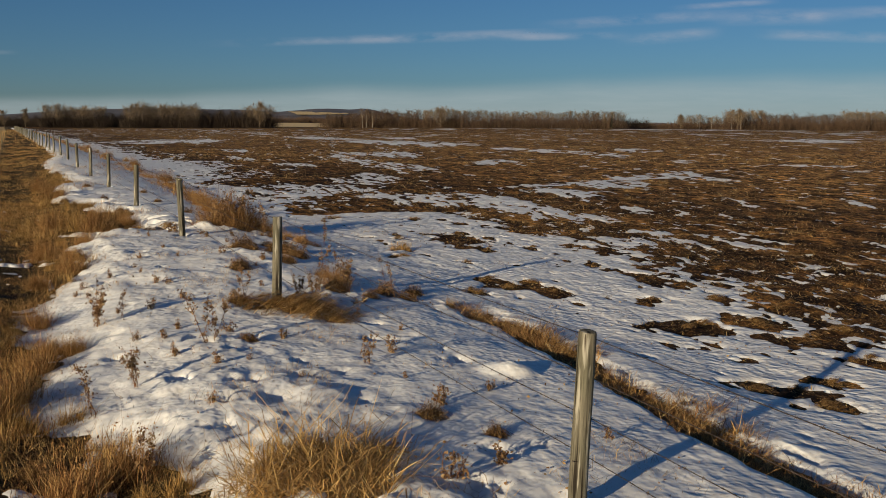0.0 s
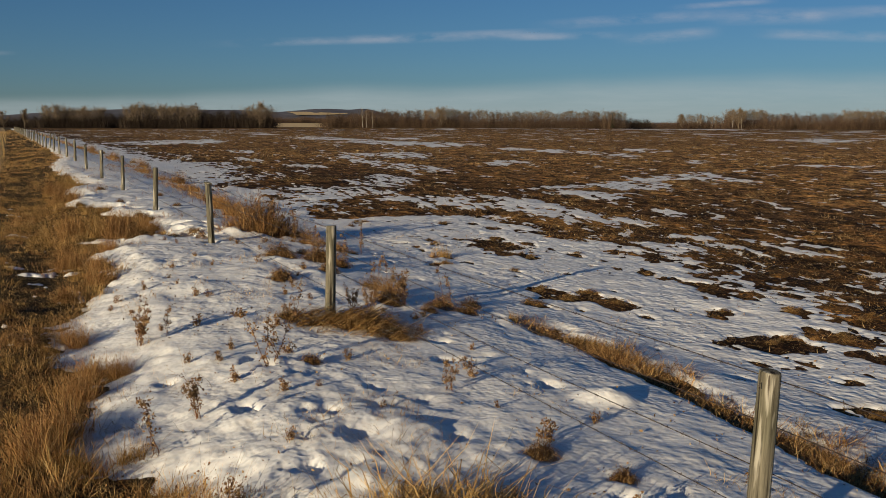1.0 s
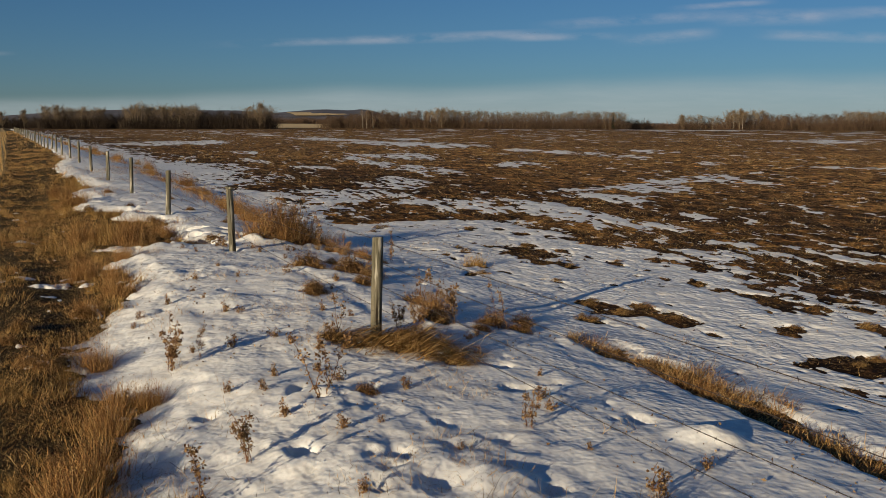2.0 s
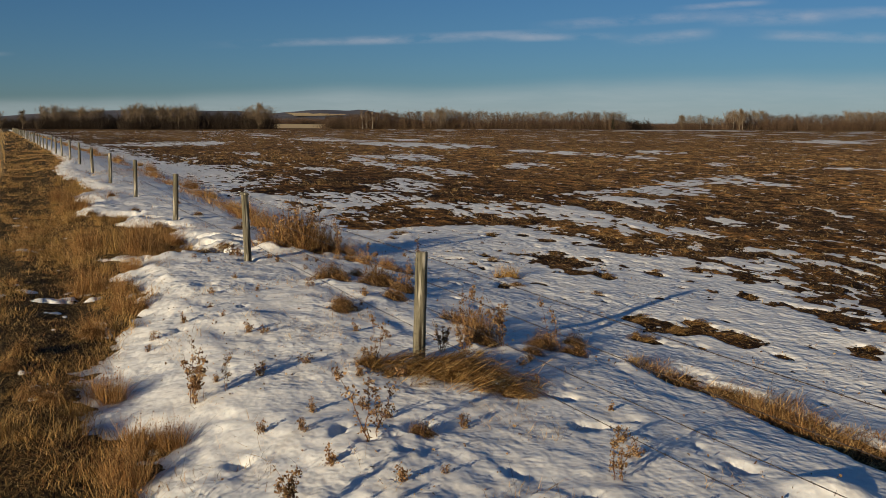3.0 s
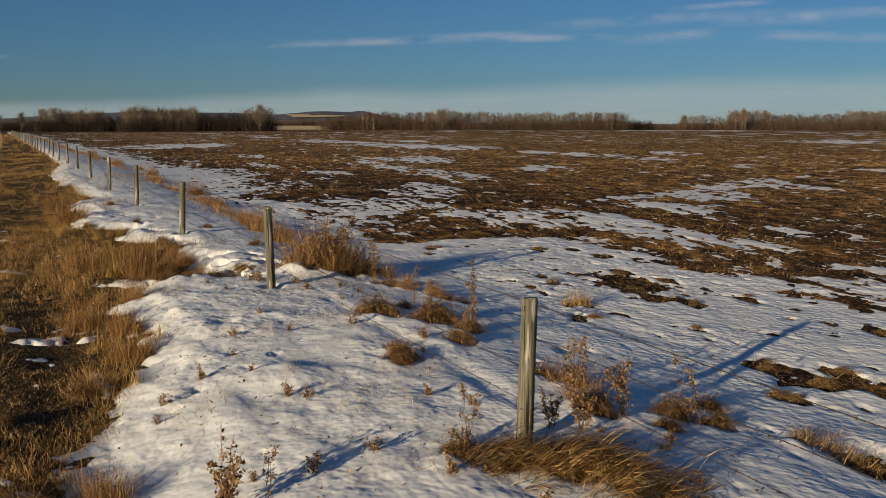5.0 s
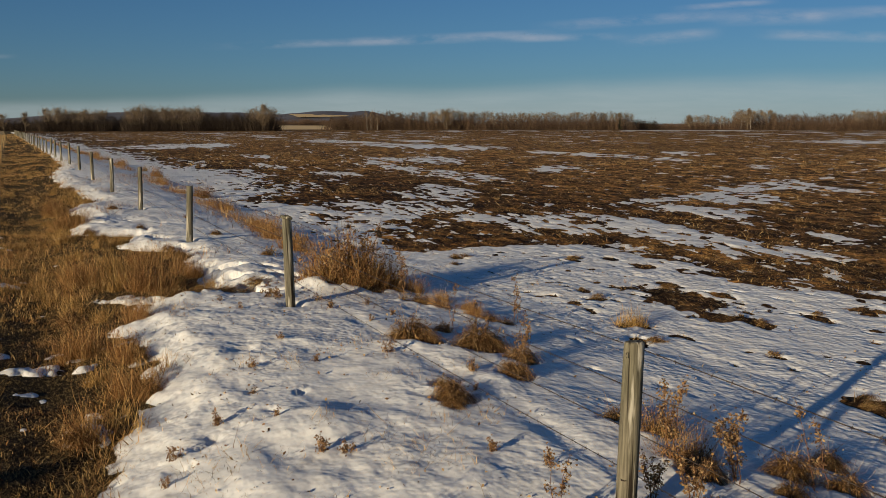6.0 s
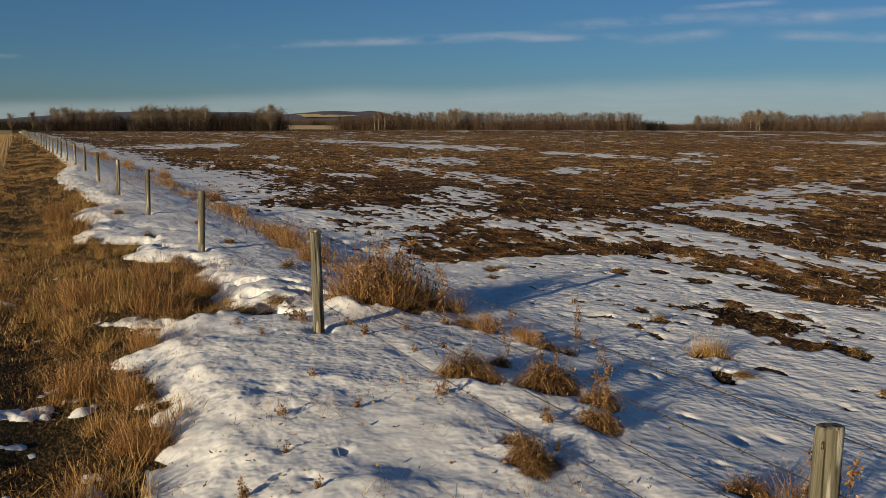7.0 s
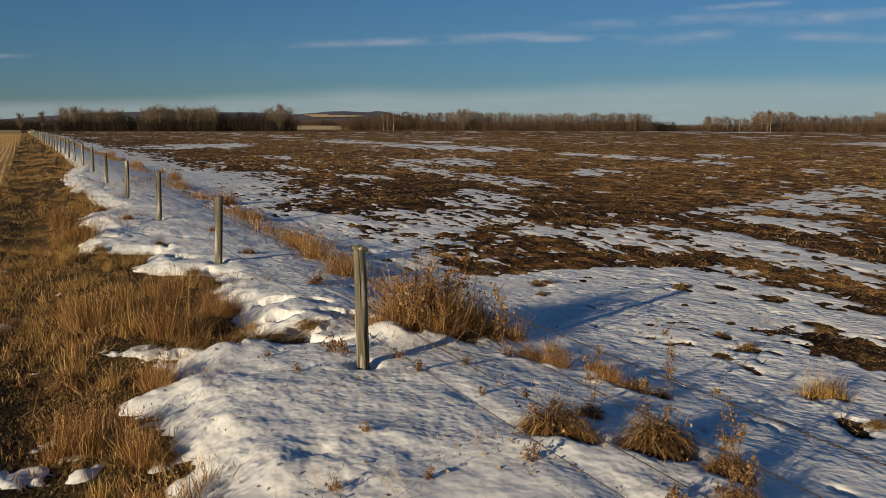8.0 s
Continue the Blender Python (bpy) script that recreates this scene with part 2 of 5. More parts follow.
FIELD_X = (5.4, 6.0, 6.2, 6.3, 6.6, 7.0, 7.1, 7.2, 7.3, 7.5, 6.9, 6.8, 7.2, 7.5, 7.7, 6.0, 4.0, 3.9, 4.6, 5.6, 6.5, 5.0, 3.8, 3.9, 4.9, 6.5, 7.0, 8.0, 5.5, 6.0, 5.0)
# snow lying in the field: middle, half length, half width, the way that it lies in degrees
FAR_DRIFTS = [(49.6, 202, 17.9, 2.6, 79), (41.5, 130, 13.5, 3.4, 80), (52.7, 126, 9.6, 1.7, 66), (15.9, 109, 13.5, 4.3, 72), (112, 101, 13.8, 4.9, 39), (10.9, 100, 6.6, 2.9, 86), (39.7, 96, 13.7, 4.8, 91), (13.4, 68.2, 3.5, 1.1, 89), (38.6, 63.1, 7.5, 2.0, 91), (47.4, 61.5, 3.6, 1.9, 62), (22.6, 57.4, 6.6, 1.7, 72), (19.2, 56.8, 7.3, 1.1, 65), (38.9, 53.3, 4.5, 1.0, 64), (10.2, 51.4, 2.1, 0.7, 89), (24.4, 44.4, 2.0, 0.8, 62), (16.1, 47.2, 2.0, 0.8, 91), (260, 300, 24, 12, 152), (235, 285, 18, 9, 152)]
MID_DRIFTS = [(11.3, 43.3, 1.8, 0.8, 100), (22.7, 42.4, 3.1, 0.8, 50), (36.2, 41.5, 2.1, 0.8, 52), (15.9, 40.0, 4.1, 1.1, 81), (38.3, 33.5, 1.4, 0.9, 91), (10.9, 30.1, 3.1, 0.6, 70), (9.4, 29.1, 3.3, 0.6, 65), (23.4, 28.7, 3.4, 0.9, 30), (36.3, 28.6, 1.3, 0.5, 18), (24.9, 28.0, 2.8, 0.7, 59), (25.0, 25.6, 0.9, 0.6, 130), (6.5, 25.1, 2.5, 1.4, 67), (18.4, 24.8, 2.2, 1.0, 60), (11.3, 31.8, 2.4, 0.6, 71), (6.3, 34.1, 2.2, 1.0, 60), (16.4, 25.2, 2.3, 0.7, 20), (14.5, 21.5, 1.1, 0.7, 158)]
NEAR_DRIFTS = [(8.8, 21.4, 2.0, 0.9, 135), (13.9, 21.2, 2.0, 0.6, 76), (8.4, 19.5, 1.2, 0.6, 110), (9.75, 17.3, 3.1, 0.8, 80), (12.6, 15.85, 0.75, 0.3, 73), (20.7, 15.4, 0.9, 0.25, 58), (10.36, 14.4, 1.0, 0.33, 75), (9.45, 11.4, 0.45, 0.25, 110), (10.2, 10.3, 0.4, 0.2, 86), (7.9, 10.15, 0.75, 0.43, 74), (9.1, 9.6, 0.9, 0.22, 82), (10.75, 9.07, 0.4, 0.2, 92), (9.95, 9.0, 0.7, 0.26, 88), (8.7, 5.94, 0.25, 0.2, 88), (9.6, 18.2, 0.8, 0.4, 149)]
# lumps of old snow that lie apart in the grass of the margin
MARGIN_DRIFTS = [(-1.5, 13.9, 0.7, 0.13, 132), (-2.3, 12.1, 0.3, 0.12, 150), (-2.75, 11.6, 0.26, 0.14, 20), (-2.4, 9.6, 0.3, 0.12, 80)]
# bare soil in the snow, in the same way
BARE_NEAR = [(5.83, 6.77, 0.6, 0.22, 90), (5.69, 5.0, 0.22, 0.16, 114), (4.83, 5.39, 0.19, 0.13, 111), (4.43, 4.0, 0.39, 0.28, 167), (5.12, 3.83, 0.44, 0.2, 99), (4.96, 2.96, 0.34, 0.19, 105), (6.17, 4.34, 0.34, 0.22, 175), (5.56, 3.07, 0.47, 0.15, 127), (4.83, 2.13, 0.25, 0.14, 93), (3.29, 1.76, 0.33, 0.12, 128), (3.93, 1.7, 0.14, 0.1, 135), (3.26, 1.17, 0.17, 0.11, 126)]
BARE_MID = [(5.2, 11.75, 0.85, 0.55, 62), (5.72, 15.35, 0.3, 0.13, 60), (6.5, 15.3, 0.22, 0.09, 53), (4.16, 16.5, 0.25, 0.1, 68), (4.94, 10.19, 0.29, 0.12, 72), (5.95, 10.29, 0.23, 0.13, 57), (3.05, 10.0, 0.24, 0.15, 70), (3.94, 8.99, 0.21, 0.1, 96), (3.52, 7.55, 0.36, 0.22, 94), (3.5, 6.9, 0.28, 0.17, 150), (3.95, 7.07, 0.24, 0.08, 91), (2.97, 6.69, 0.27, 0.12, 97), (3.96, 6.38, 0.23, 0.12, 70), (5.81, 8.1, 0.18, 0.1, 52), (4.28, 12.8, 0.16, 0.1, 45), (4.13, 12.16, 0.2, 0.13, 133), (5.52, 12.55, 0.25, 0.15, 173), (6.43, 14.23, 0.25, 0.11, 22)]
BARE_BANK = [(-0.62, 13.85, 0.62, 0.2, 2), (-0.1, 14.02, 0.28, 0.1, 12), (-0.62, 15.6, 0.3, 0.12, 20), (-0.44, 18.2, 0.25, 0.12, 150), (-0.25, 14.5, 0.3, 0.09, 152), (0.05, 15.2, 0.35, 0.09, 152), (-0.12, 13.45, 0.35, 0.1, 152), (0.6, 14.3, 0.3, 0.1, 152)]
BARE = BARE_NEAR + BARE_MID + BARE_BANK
STRIP = (1.54, 0.10)   # the ledge beside the fence: x at the first post, and its drift per metre
# clumps of dead grass that stand in the snow by the fence: place, size, kind
TUFTS_NEAR = [(0.1, 5.7, 1, "fallen"), (0.3, 5.4, 0.91, "fallen"), (-0.25, 6.0, 0.91, "fallen"), (0.05, 5.95, 0.91, "fallen"), (0.34, 5.15, 0.65, "fallen"), (0.2, 5.85, 0.78, "fallen"), (-0.45, 6.25, 0.56, "dome"), (1.44, 6.45, 0.63, "dome"), (1.65, 6.2, 0.56, "dome"), (1.15, 6.15, 0.49, "dome"), (1.88, 6.55, 0.56, "dome"), (0.85, 6.6, 0.7, "dome"), (1.1, 7.3, 0.55, "russet"), (0.9, 6.8, 0.55, "russet"), (1.0, 7.6, 0.56, "dome"), (2.04, 5.8, 0.45, "tall"), (-1.2, 1.2, 1.1, "tangle"), (-0.98, 1.05, 1.1, "tangle"), (-1.45, 0.95, 1, "tangle"), (-1.1, 0.75, 1.1, "tangle"), (-0.75, 1.25, 0.6, "tangle"), (-1.05, 1.5, 0.55, "tall"), (-0.75, 4.5, 0.42, "dome"), (-0.1, 1.75, 0.49, "dome"), (0.15, 1.2, 0.42, "dome")]
TUFTS_BANK = [(0.56, 10.3, 0.94, "dome"), (0.64, 10.12, 0.66, "dome"), (0.5, 10.45, 0.4, "tall"), (1.0, 10.5, 0.44, "dome"), (1.02, 9.8, 1, "dome"), (1.2, 9.95, 0.76, "dome"), (1.15, 9.9, 0.75, "tall"), (0.87, 8.85, 0.66, "dome"), (0.9, 8.95, 0.4, "tall"), (1.18, 9.3, 0.66, "dome"), (0.18, 8.75, 0.55, "dome"), (0.1, 8.45, 0.66, "dome"), (0.0, 8.25, 0.44, "dome"), (2.0, 11.85, 0.49, "dome"), (1.85, 11.5, 0.4, "russet"), (1.93, 11.25, 0.55, "dome"), (1.98, 11.0, 0.49, "dome"), (1.6, 12.35, 0.55, "dome"), (1.45, 12.5, 0.4, "tall"), (2.02, 12.6, 0.5, "tall"), (1.7, 12.1, 0.4, "russet"), (3.48, 10.75, 0.75, "tall"), (3.58, 10.65, 0.6, "tall")]
TUFTS_CLUMP = [(-0.85, 13.85, 0.8, "fallen"), (-0.4, 13.85, 0.7, "fallen"), (-0.02, 14.02, 0.5, "fallen"), (-0.65, 13.7, 0.6, "dome"), (-1.1, 13.8, 0.7, "dome"), (-0.62, 15.6, 0.6, "russet"), (-0.44, 18.2, 0.5, "dome"), (0.75, 13.5, 1.0, "russet"), (0.95, 13.45, 1.3, "russet"), (1.2, 13.4, 1.35, "russet"), (1.05, 13.65, 1.3, "russet"), (1.4, 13.5, 1.05, "russet"), (1.62, 13.5, 0.7, "russet"), (1.85, 13.25, 0.55, "russet"), (1.15, 13.6, 1.7, "tall"), (1.0, 13.5, 1.7, "tall"), (1.3, 13.5, 1.6, "tall"), (0.85, 13.6, 1.2, "tall"), (0.75, 13.2, 0.55, "dome"), (1.2, 13.05, 0.6, "dome"), (1.6, 13.1, 0.45, "dome"), (1.75, 16.0, 0.6, "tall"), (3.67, 15.6, 0.35, "dome"), (-1.5, 16.2, 0.7, "tall")]
TUFTS_FAR = [(0.75, 16.3, 0.35, "dome"), (-0.3, 17.2, 0.4, "dome"), (0.6, 19.3, 0.4, "dome"), (-0.5, 21.0, 0.45, "dome"), (0.7, 22.6, 0.4, "dome"), (-0.6, 25.0, 0.5, "dome"), (1.6, 19.0, 0.85, "russet"), (1.9, 21.7, 0.85, "tall"), (1.75, 20.3, 0.77, "russet"), (1.5, 17.4, 0.77, "russet"), (2.2, 25.6, 0.85, "tall"), (2.5, 30.5, 0.85, "russet"), (2.3, 36.9, 0.85, "tall"), (2.9, 46, 0.85, "tall"), (2.7, 41, 0.85, "russet"), (2.6, 52, 0.85, "russet"), (2.8, 60, 0.85, "tall"), (2.9, 70, 0.85, "russet")]
TUFTS = TUFTS_NEAR + TUFTS_BANK + TUFTS_CLUMP + TUFTS_FAR
POST_STEP = 6.2
POST_Y = [POST_STEP * k for k in range(-1, 42)]


def land(x, y):
    """The smooth ground, with no clods or snow on it."""
    bank = step(-2.7, -1.3, x) * (1 - step(0.2, 3.4, x))
    z = -0.19 + 0.15 * bank + 0.06 * (1 - step(-3.2, -2.4, x)) + 0.42 * (1 - np.exp(-np.maximum(y - 4, 0) / 34.0)) * (1 - 0.25 * step(2, 12, x) * (1 - step(20, 60, x)))
    z = z + (0.04 * step(1.2, 2.8, x) - 0.03 * (1 - step(4.5, 7, y)) * step(-1.2, -0.2, x) * (1 - step(0.6, 1.4, x))) * (1 - step(9, 13, y))
    return z + 1.1 * step(90, 420, np.hypot(x, y)) * step(20, 200, x) + 0.03 * wave(x * 0.5, y * 0.4, 5) * step(-4, -1, x) + 0.05 * wave(x * 0.09, y * 0.09, 6)


def strip_at(x, y):
    """How far x lies across the grass ledge, and how much of the ledge there is at y."""
    lead = STRIP[0] + STRIP[1] * y + 0.11 * wave(y * 1.1, 0 * y, 31) + 0.04 * wave(y * 3.3, 0 * y, 33)
    return x - lead, 1 - step(5.2, 6.0, y)


def edge_left(y):
    return np.interp(y, EDGE_Y, EDGE_X)


def cover(x, y):
    """Snow: above 0 where it lies, 1 where it is at its deepest."""
    a, c = along(x, y)
    streak = rough(a * 0.55, c * 1.5, 4, 11, 0.6)
    fine = rough(a * 2.2, c * 4.5, 3, 21, 0.6) + 0.35 * rough(x * 8.0, y * 11.0, 2, 27)
    left = (x - edge_left(y) + 0.09 * rough(x * 1.7, y * 1.7, 3, 41) + 0.09 * rough(x * 6.0, y * 6.0, 3, 43, 0.65)) / 0.5
    right = (np.interp(y, FIELD_Y, FIELD_X) - x) / (0.9 + 0.6 * step(17, 22, y)) + (0.55 + 0.35 * step(17, 22, y)) * streak + (0.6 + 0.3 * step(17, 22, y)) * fine
    s = np.minimum(np.minimum(left, right), 1.0)
    field = np.full_like(s, -0.8)
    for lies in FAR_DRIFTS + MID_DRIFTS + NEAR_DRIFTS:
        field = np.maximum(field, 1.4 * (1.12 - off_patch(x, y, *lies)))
    size = np.clip(0.35 + y * 0.012, 0.35, 1.5)
    field = np.minimum(field, 0.60 - 0.28 * step(18, 34, y)) + 0.50 * rough(a * 0.34 / size, c * 1.1 / size, 4, 51, 0.7) + 0.52 * rough(a * 1.5 / size, c * 4.4 / size, 3, 57, 0.75) + 0.06
    s = np.maximum(s, np.where(x > 3, np.minimum(field, 0.75), -1))
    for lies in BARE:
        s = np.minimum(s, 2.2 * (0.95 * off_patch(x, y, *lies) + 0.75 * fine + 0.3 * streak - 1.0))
    # specks of soil and stalk that the thin snow leaves bare
    specks = rough(a * 3.4, c * 7.0, 2, 67, 0.7) + 0.35 * rough(a * 0.6, c * 1.2, 2, 69) - 1.12 - 0.35 * (1 - step(2.4, 4.0, x))
    s = np.where((x > 1.6) & (y < 40), np.minimum(s, np.maximum(-2.5 * specks, -0.35)), s)
    spots = rough(a * 1.5, c * 2.6, 3, 61, 0.6) - 1.5
    s = np.where((x > 2.3) & (spots > -0.3), np.minimum(s, np.maximum(-3.0 * spots, -0.6) + 0.2), s)
    for px, py, size, kind in TUFTS:
        if py < 24 and size > 0.45:
            reach = {"russet": 0.13, "fallen": 0.11}.get(kind, 0.15) * size
            d = np.hypot(x - px - 0.25 * reach, y - py) / reach + 0.22 * fine
            s = np.minimum(s, np.maximum(1.6 * (d - 1.0), -0.8))
    thaw = rough(x * 2.6, y * 2.2, 3, 63, 0.6) + 0.25 * rough(x * 9.0, y * 8.0, 2, 65) - 1.28 - 0.4 * step(4.0, 6.5, y) + 0.22 * step(13.5, 17, y) - 0.3 * step(-0.6, 0.6, x)
    s = np.where((x > -2.7) & (x < 1.3) & (y > -2) & (y < 60), np.minimum(s, np.maximum(-1.5 * thaw, -0.5) + 0.15), s)
    off, much = strip_at(x, y)
    hollow = (1 - step(0.0, 0.05, -off)) * (1 - step(0.3, 0.6, off + 0.12 * fine)) * much
    s = s - 1.5 * hollow
    # lumps of old snow among the grass of the margin
    lumps = 0.7 * (0.75 * rough(x * 2.0, y * 1.5, 2, 71, 0.6) + 0.6 * rough(x * 6.0, y * 5.0, 2, 73) - 0.98)
    s = np.maximum(s, np.where((x < -1.2) & (x > -3.4) & (y < 24), np.minimum(1.3 * lumps, 0.3), -1))
    for lies in MARGIN_DRIFTS:
        s = np.maximum(s, np.minimum(1.0 * (1 - off_patch(x, y, *lies) + 0.7 * rough(x * 7.0, y * 7.0, 3, 75, 0.7)), 0.25))
    return np.clip(s, -1, 1)


def snow_top(x, y, s):
    a, c = along(x, y)
    bank = 1 - step(0.5, 3.6, x)
    deep = 0.019 + 0.115 * bank * (0.35 + 0.65 * step(-2.5, -0.9, x))
    z = land(x, y) + deep * np.where(s > 0, np.maximum(s, 0) ** 0.75, 1.8 * s)
    near = 1 - step(30, 60, y)
    ripple = 0.0042 * rough(a * 6.0, c * 7.5, 2, 81, 0.5) * (0.5 + 0.5 * wave(x * 0.8, y * 0.8, 83)) + 0.010 * rough(a * 1.6, c * 2.8, 2, 91)
    lumps = 0.022 * rough(x * 1.7, y * 1.4, 4, 95, 0.6) * bank * (1 - 0.6 * step(-1.0, 0.5, x)) + bank * np.abs(rough(x * 3.6, y * 3.2, 3, 97, 0.6)) * (0.028 * (1 - step(2.4, 6.5, y)) * (1 - step(-1.0, 0.6, x)) + 0.022 * np.exp(-np.abs(x - edge_left(y)) / 0.45))
    z = z + (ripple * (1.0 + 0.1 * (1 - bank)) + lumps) * near * step(-0.2, 0.5, s)
    for py in POST_Y[:10]:
        z = z - 0.09 * np.exp(-((x / 0.13) ** 2 + ((y - py) / 0.13) ** 2) ** 2)
    for px, py, size, kind in TUFTS:
        if py < 16 and kind != "fallen":
            r = 0.15 * size
            z = z - 0.02 * np.exp(-(((x - px) / r) ** 2 + ((y - py) / r) ** 2))
            z = z + 0.03 * np.exp(-(((x - px + 1.6 * r) / (1.3 * r)) ** 2 + ((y - py + r) / (1.3 * r)) ** 2))
    # a drift line beside the tufts
    run = step(6.2, 7.2, y) * (1 - step(11.2, 12.4, y))
    off = x - 0.40 - 0.05 * np.sin(1.7 * y)
    run = run * (0.55 + 0.45 * wave(y * 1.3, x * 0.5, 88))
    z = z + run * (0.014 * np.exp(-((off - 0.22) / 0.16) ** 2) - 0.03 * np.exp(-(off / 0.11) ** 2))
    # trodden pits and the lumps beside them
    for px, py, r, h in ((-0.95, 2.66, 0.17, -0.065), (-0.72, 2.52, 0.2, 0.05), (-1.42, 2.05, 0.15, -0.035), (-1.2, 1.95, 0.17, 0.035), (-1.68, 1.9, 0.14, -0.025), (1.0, 2.72, 0.16, 0.06), (1.15, 2.6, 0.14, 0.06), (0.45, 15.6, 0.7, 0.09), (0.1, 14.6, 0.6, 0.07), (-0.95, 8.4, 0.35, 0.05), (-1.5, 10.6, 0.4, 0.05)):
        z = z + h * np.exp(-(((x - px) / r) ** 2 + ((y - py) / r) ** 2) ** 1.5)
    return z


def clods(x, y, s=None):
    """Tilled soil standing above the smooth ground."""
    a, c = along(x, y)
    till = step(2.2, 5.0, x) * (1 - step(60, 120, np.hypot(x, y)))
    lump = 0.030 * rough(a * 3.2, c * 4.5, 3, 101, 0.65) + 0.016 * np.abs(rough(x * 8.0, y * 8.0, 2, 111))
    margin = 0.02 * rough(x * 4.0, y * 4.0, 3, 121) * (1 - step(-1.8, -1.0, x))
    under = 1 - 0.93 * step(-0.1, 0.35, cover(x, y) if s is None else s) * (1 - 0.5 * step(16, 26, y))   # settled where snow lies
    return lump * till * under + margin


def lines(*spans):
    """Grid lines: (from, to, step at from, step at to) for each span."""
    out = [spans[0][0]]
    for lo, hi, d0, d1 in spans:
        at, got = lo, []
        while at < hi - 1e-6:
            k = (at - lo) / (hi - lo)
            at += d0 + (d1 - d0) * k
            got.append(at)
        got = np.array(got)
        got = lo + (got - lo) * (hi - lo) / (got[-1] - lo)
        out.extend(got)
    return np.array(out)


def sheet(name, xs, ys, height, keep=None, mat=None):
    x, y = np.meshgrid(xs, ys)
    z = height(x, y)
    n = len(xs)
    i = (np.arange(len(ys) - 1)[:, None] * n + np.arange(n - 1)[None, :])
    quads = np.stack([i, i + 1, i + n + 1, i + n], -1).reshape(-1, 4)
    verts = np.stack([x, y, z], -1).reshape(-1, 3)
    if keep is not None:
        k = keep(x, y).ravel()
        quads = quads[k[quads].any(1)]
        used = np.unique(quads)
        back = np.zeros(len(verts), np.int64)
        back[used] = np.arange(len(used))
        verts, quads = verts[used], back[quads]
    return mesh_of(name, verts, quads=quads, mat=mat, smooth=True)


def build_ground():
    left = -lines((4, 40, 0.25, 3.0), (40, 4800, 6.0, 500))[::-1]
    xs = np.concatenate([left, lines((-4, 2, 0.12, 0.12), (2, 12, 0.10, 0.09), (12, 60, 0.10, 1.2), (60, 4800, 1.5, 400))[1:]])
    back = -lines((6, 30, 0.3, 3.0), (30, 4800, 4.0, 500))[::-1]
    ys = np.concatenate([back, lines((-6, 22, 0.13, 0.11), (22, 90, 0.12, 1.0), (90, 4800, 1.3, 400))[1:]])
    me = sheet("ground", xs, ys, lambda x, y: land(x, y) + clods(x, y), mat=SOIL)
    co = np.empty(len(me.vertices) * 3, np.float32)
    me.vertices.foreach_get("co", co)
    x, y = co[0::3].astype(float), co[1::3].astype(float)
    zone = np.ones((len(x), 4), np.float32)
    zone[:, 0] = 1 - step(1.6, 2.6, x + 0.3 * wave(x, y, 7))
    rim = np.interp(y, (15, 27, 42, 150, 260), (-4.4, -3.8, -3.1, -2.4, -2.0))
    zone[:, 1] = 1 - step(-0.2, 0.2, x - rim + 0.15 * wave(x, y * 0.3, 8))
    zone[:, 2] = 0.85 * step(7, 26, x + 2.0 * wave(x * 0.3, y * 0.3, 9)) * step(14, 40, y + x + 3.0 * wave(x * 0.2, y * 0.2, 12))
    at = me.attributes.new("zone", "FLOAT_COLOR", "POINT")
    at.data.foreach_set("color", zone.ravel())
    return tagged(new("ground", me), "dark tilled soil field with straw litter and a grassy margin", "ground", kind="structure")


def build_snow():
    xs = lines((-3.5, 8.5, 0.042, 0.045), (8.5, 60, 0.05, 0.8), (60, 320, 0.9, 6.0))
    ys = lines((-40, -1, 1.5, 0.07), (-1.0, 17, 0.044, 0.048), (17, 80, 0.052, 0.7), (80, 360, 0.7, 6.0))
    keep = lambda x, y: cover(x, y) > -0.35
    me = sheet("snow", xs, ys, lambda x, y: snow_top(x, y, cover(x, y)), keep, SNOW)
    return tagged(new("snow", me), "thin wind-rippled old snow in melting patches", "snow", kind="stuff")


build_ground()
build_snow()


def surface(x, y):
    """What one would step on at a place: snow or soil."""
    x, y = np.atleast_1d(np.asarray(x, float)), np.atleast_1d(np.asarray(y, float))
    s = cover(x, y)
    return np.maximum(land(x, y) + clods(x, y, s), snow_top(x, y, s))


def height_at(x, y):
    return float(surface(x, y)[0])


# ================= blades, stems and leaves =================
EYE0 = (-2.8, -4.0)
AHEAD, RIGHT = (0.431, 0.902), (0.902, -0.431)


def out_at(slope, d):
    """A place d metres out over the field, slope to the right of the middle line."""
    return EYE0[0] + d * (AHEAD[0] + slope * RIGHT[0]), EYE0[1] + d * (AHEAD[1] + slope * RIGHT[1])


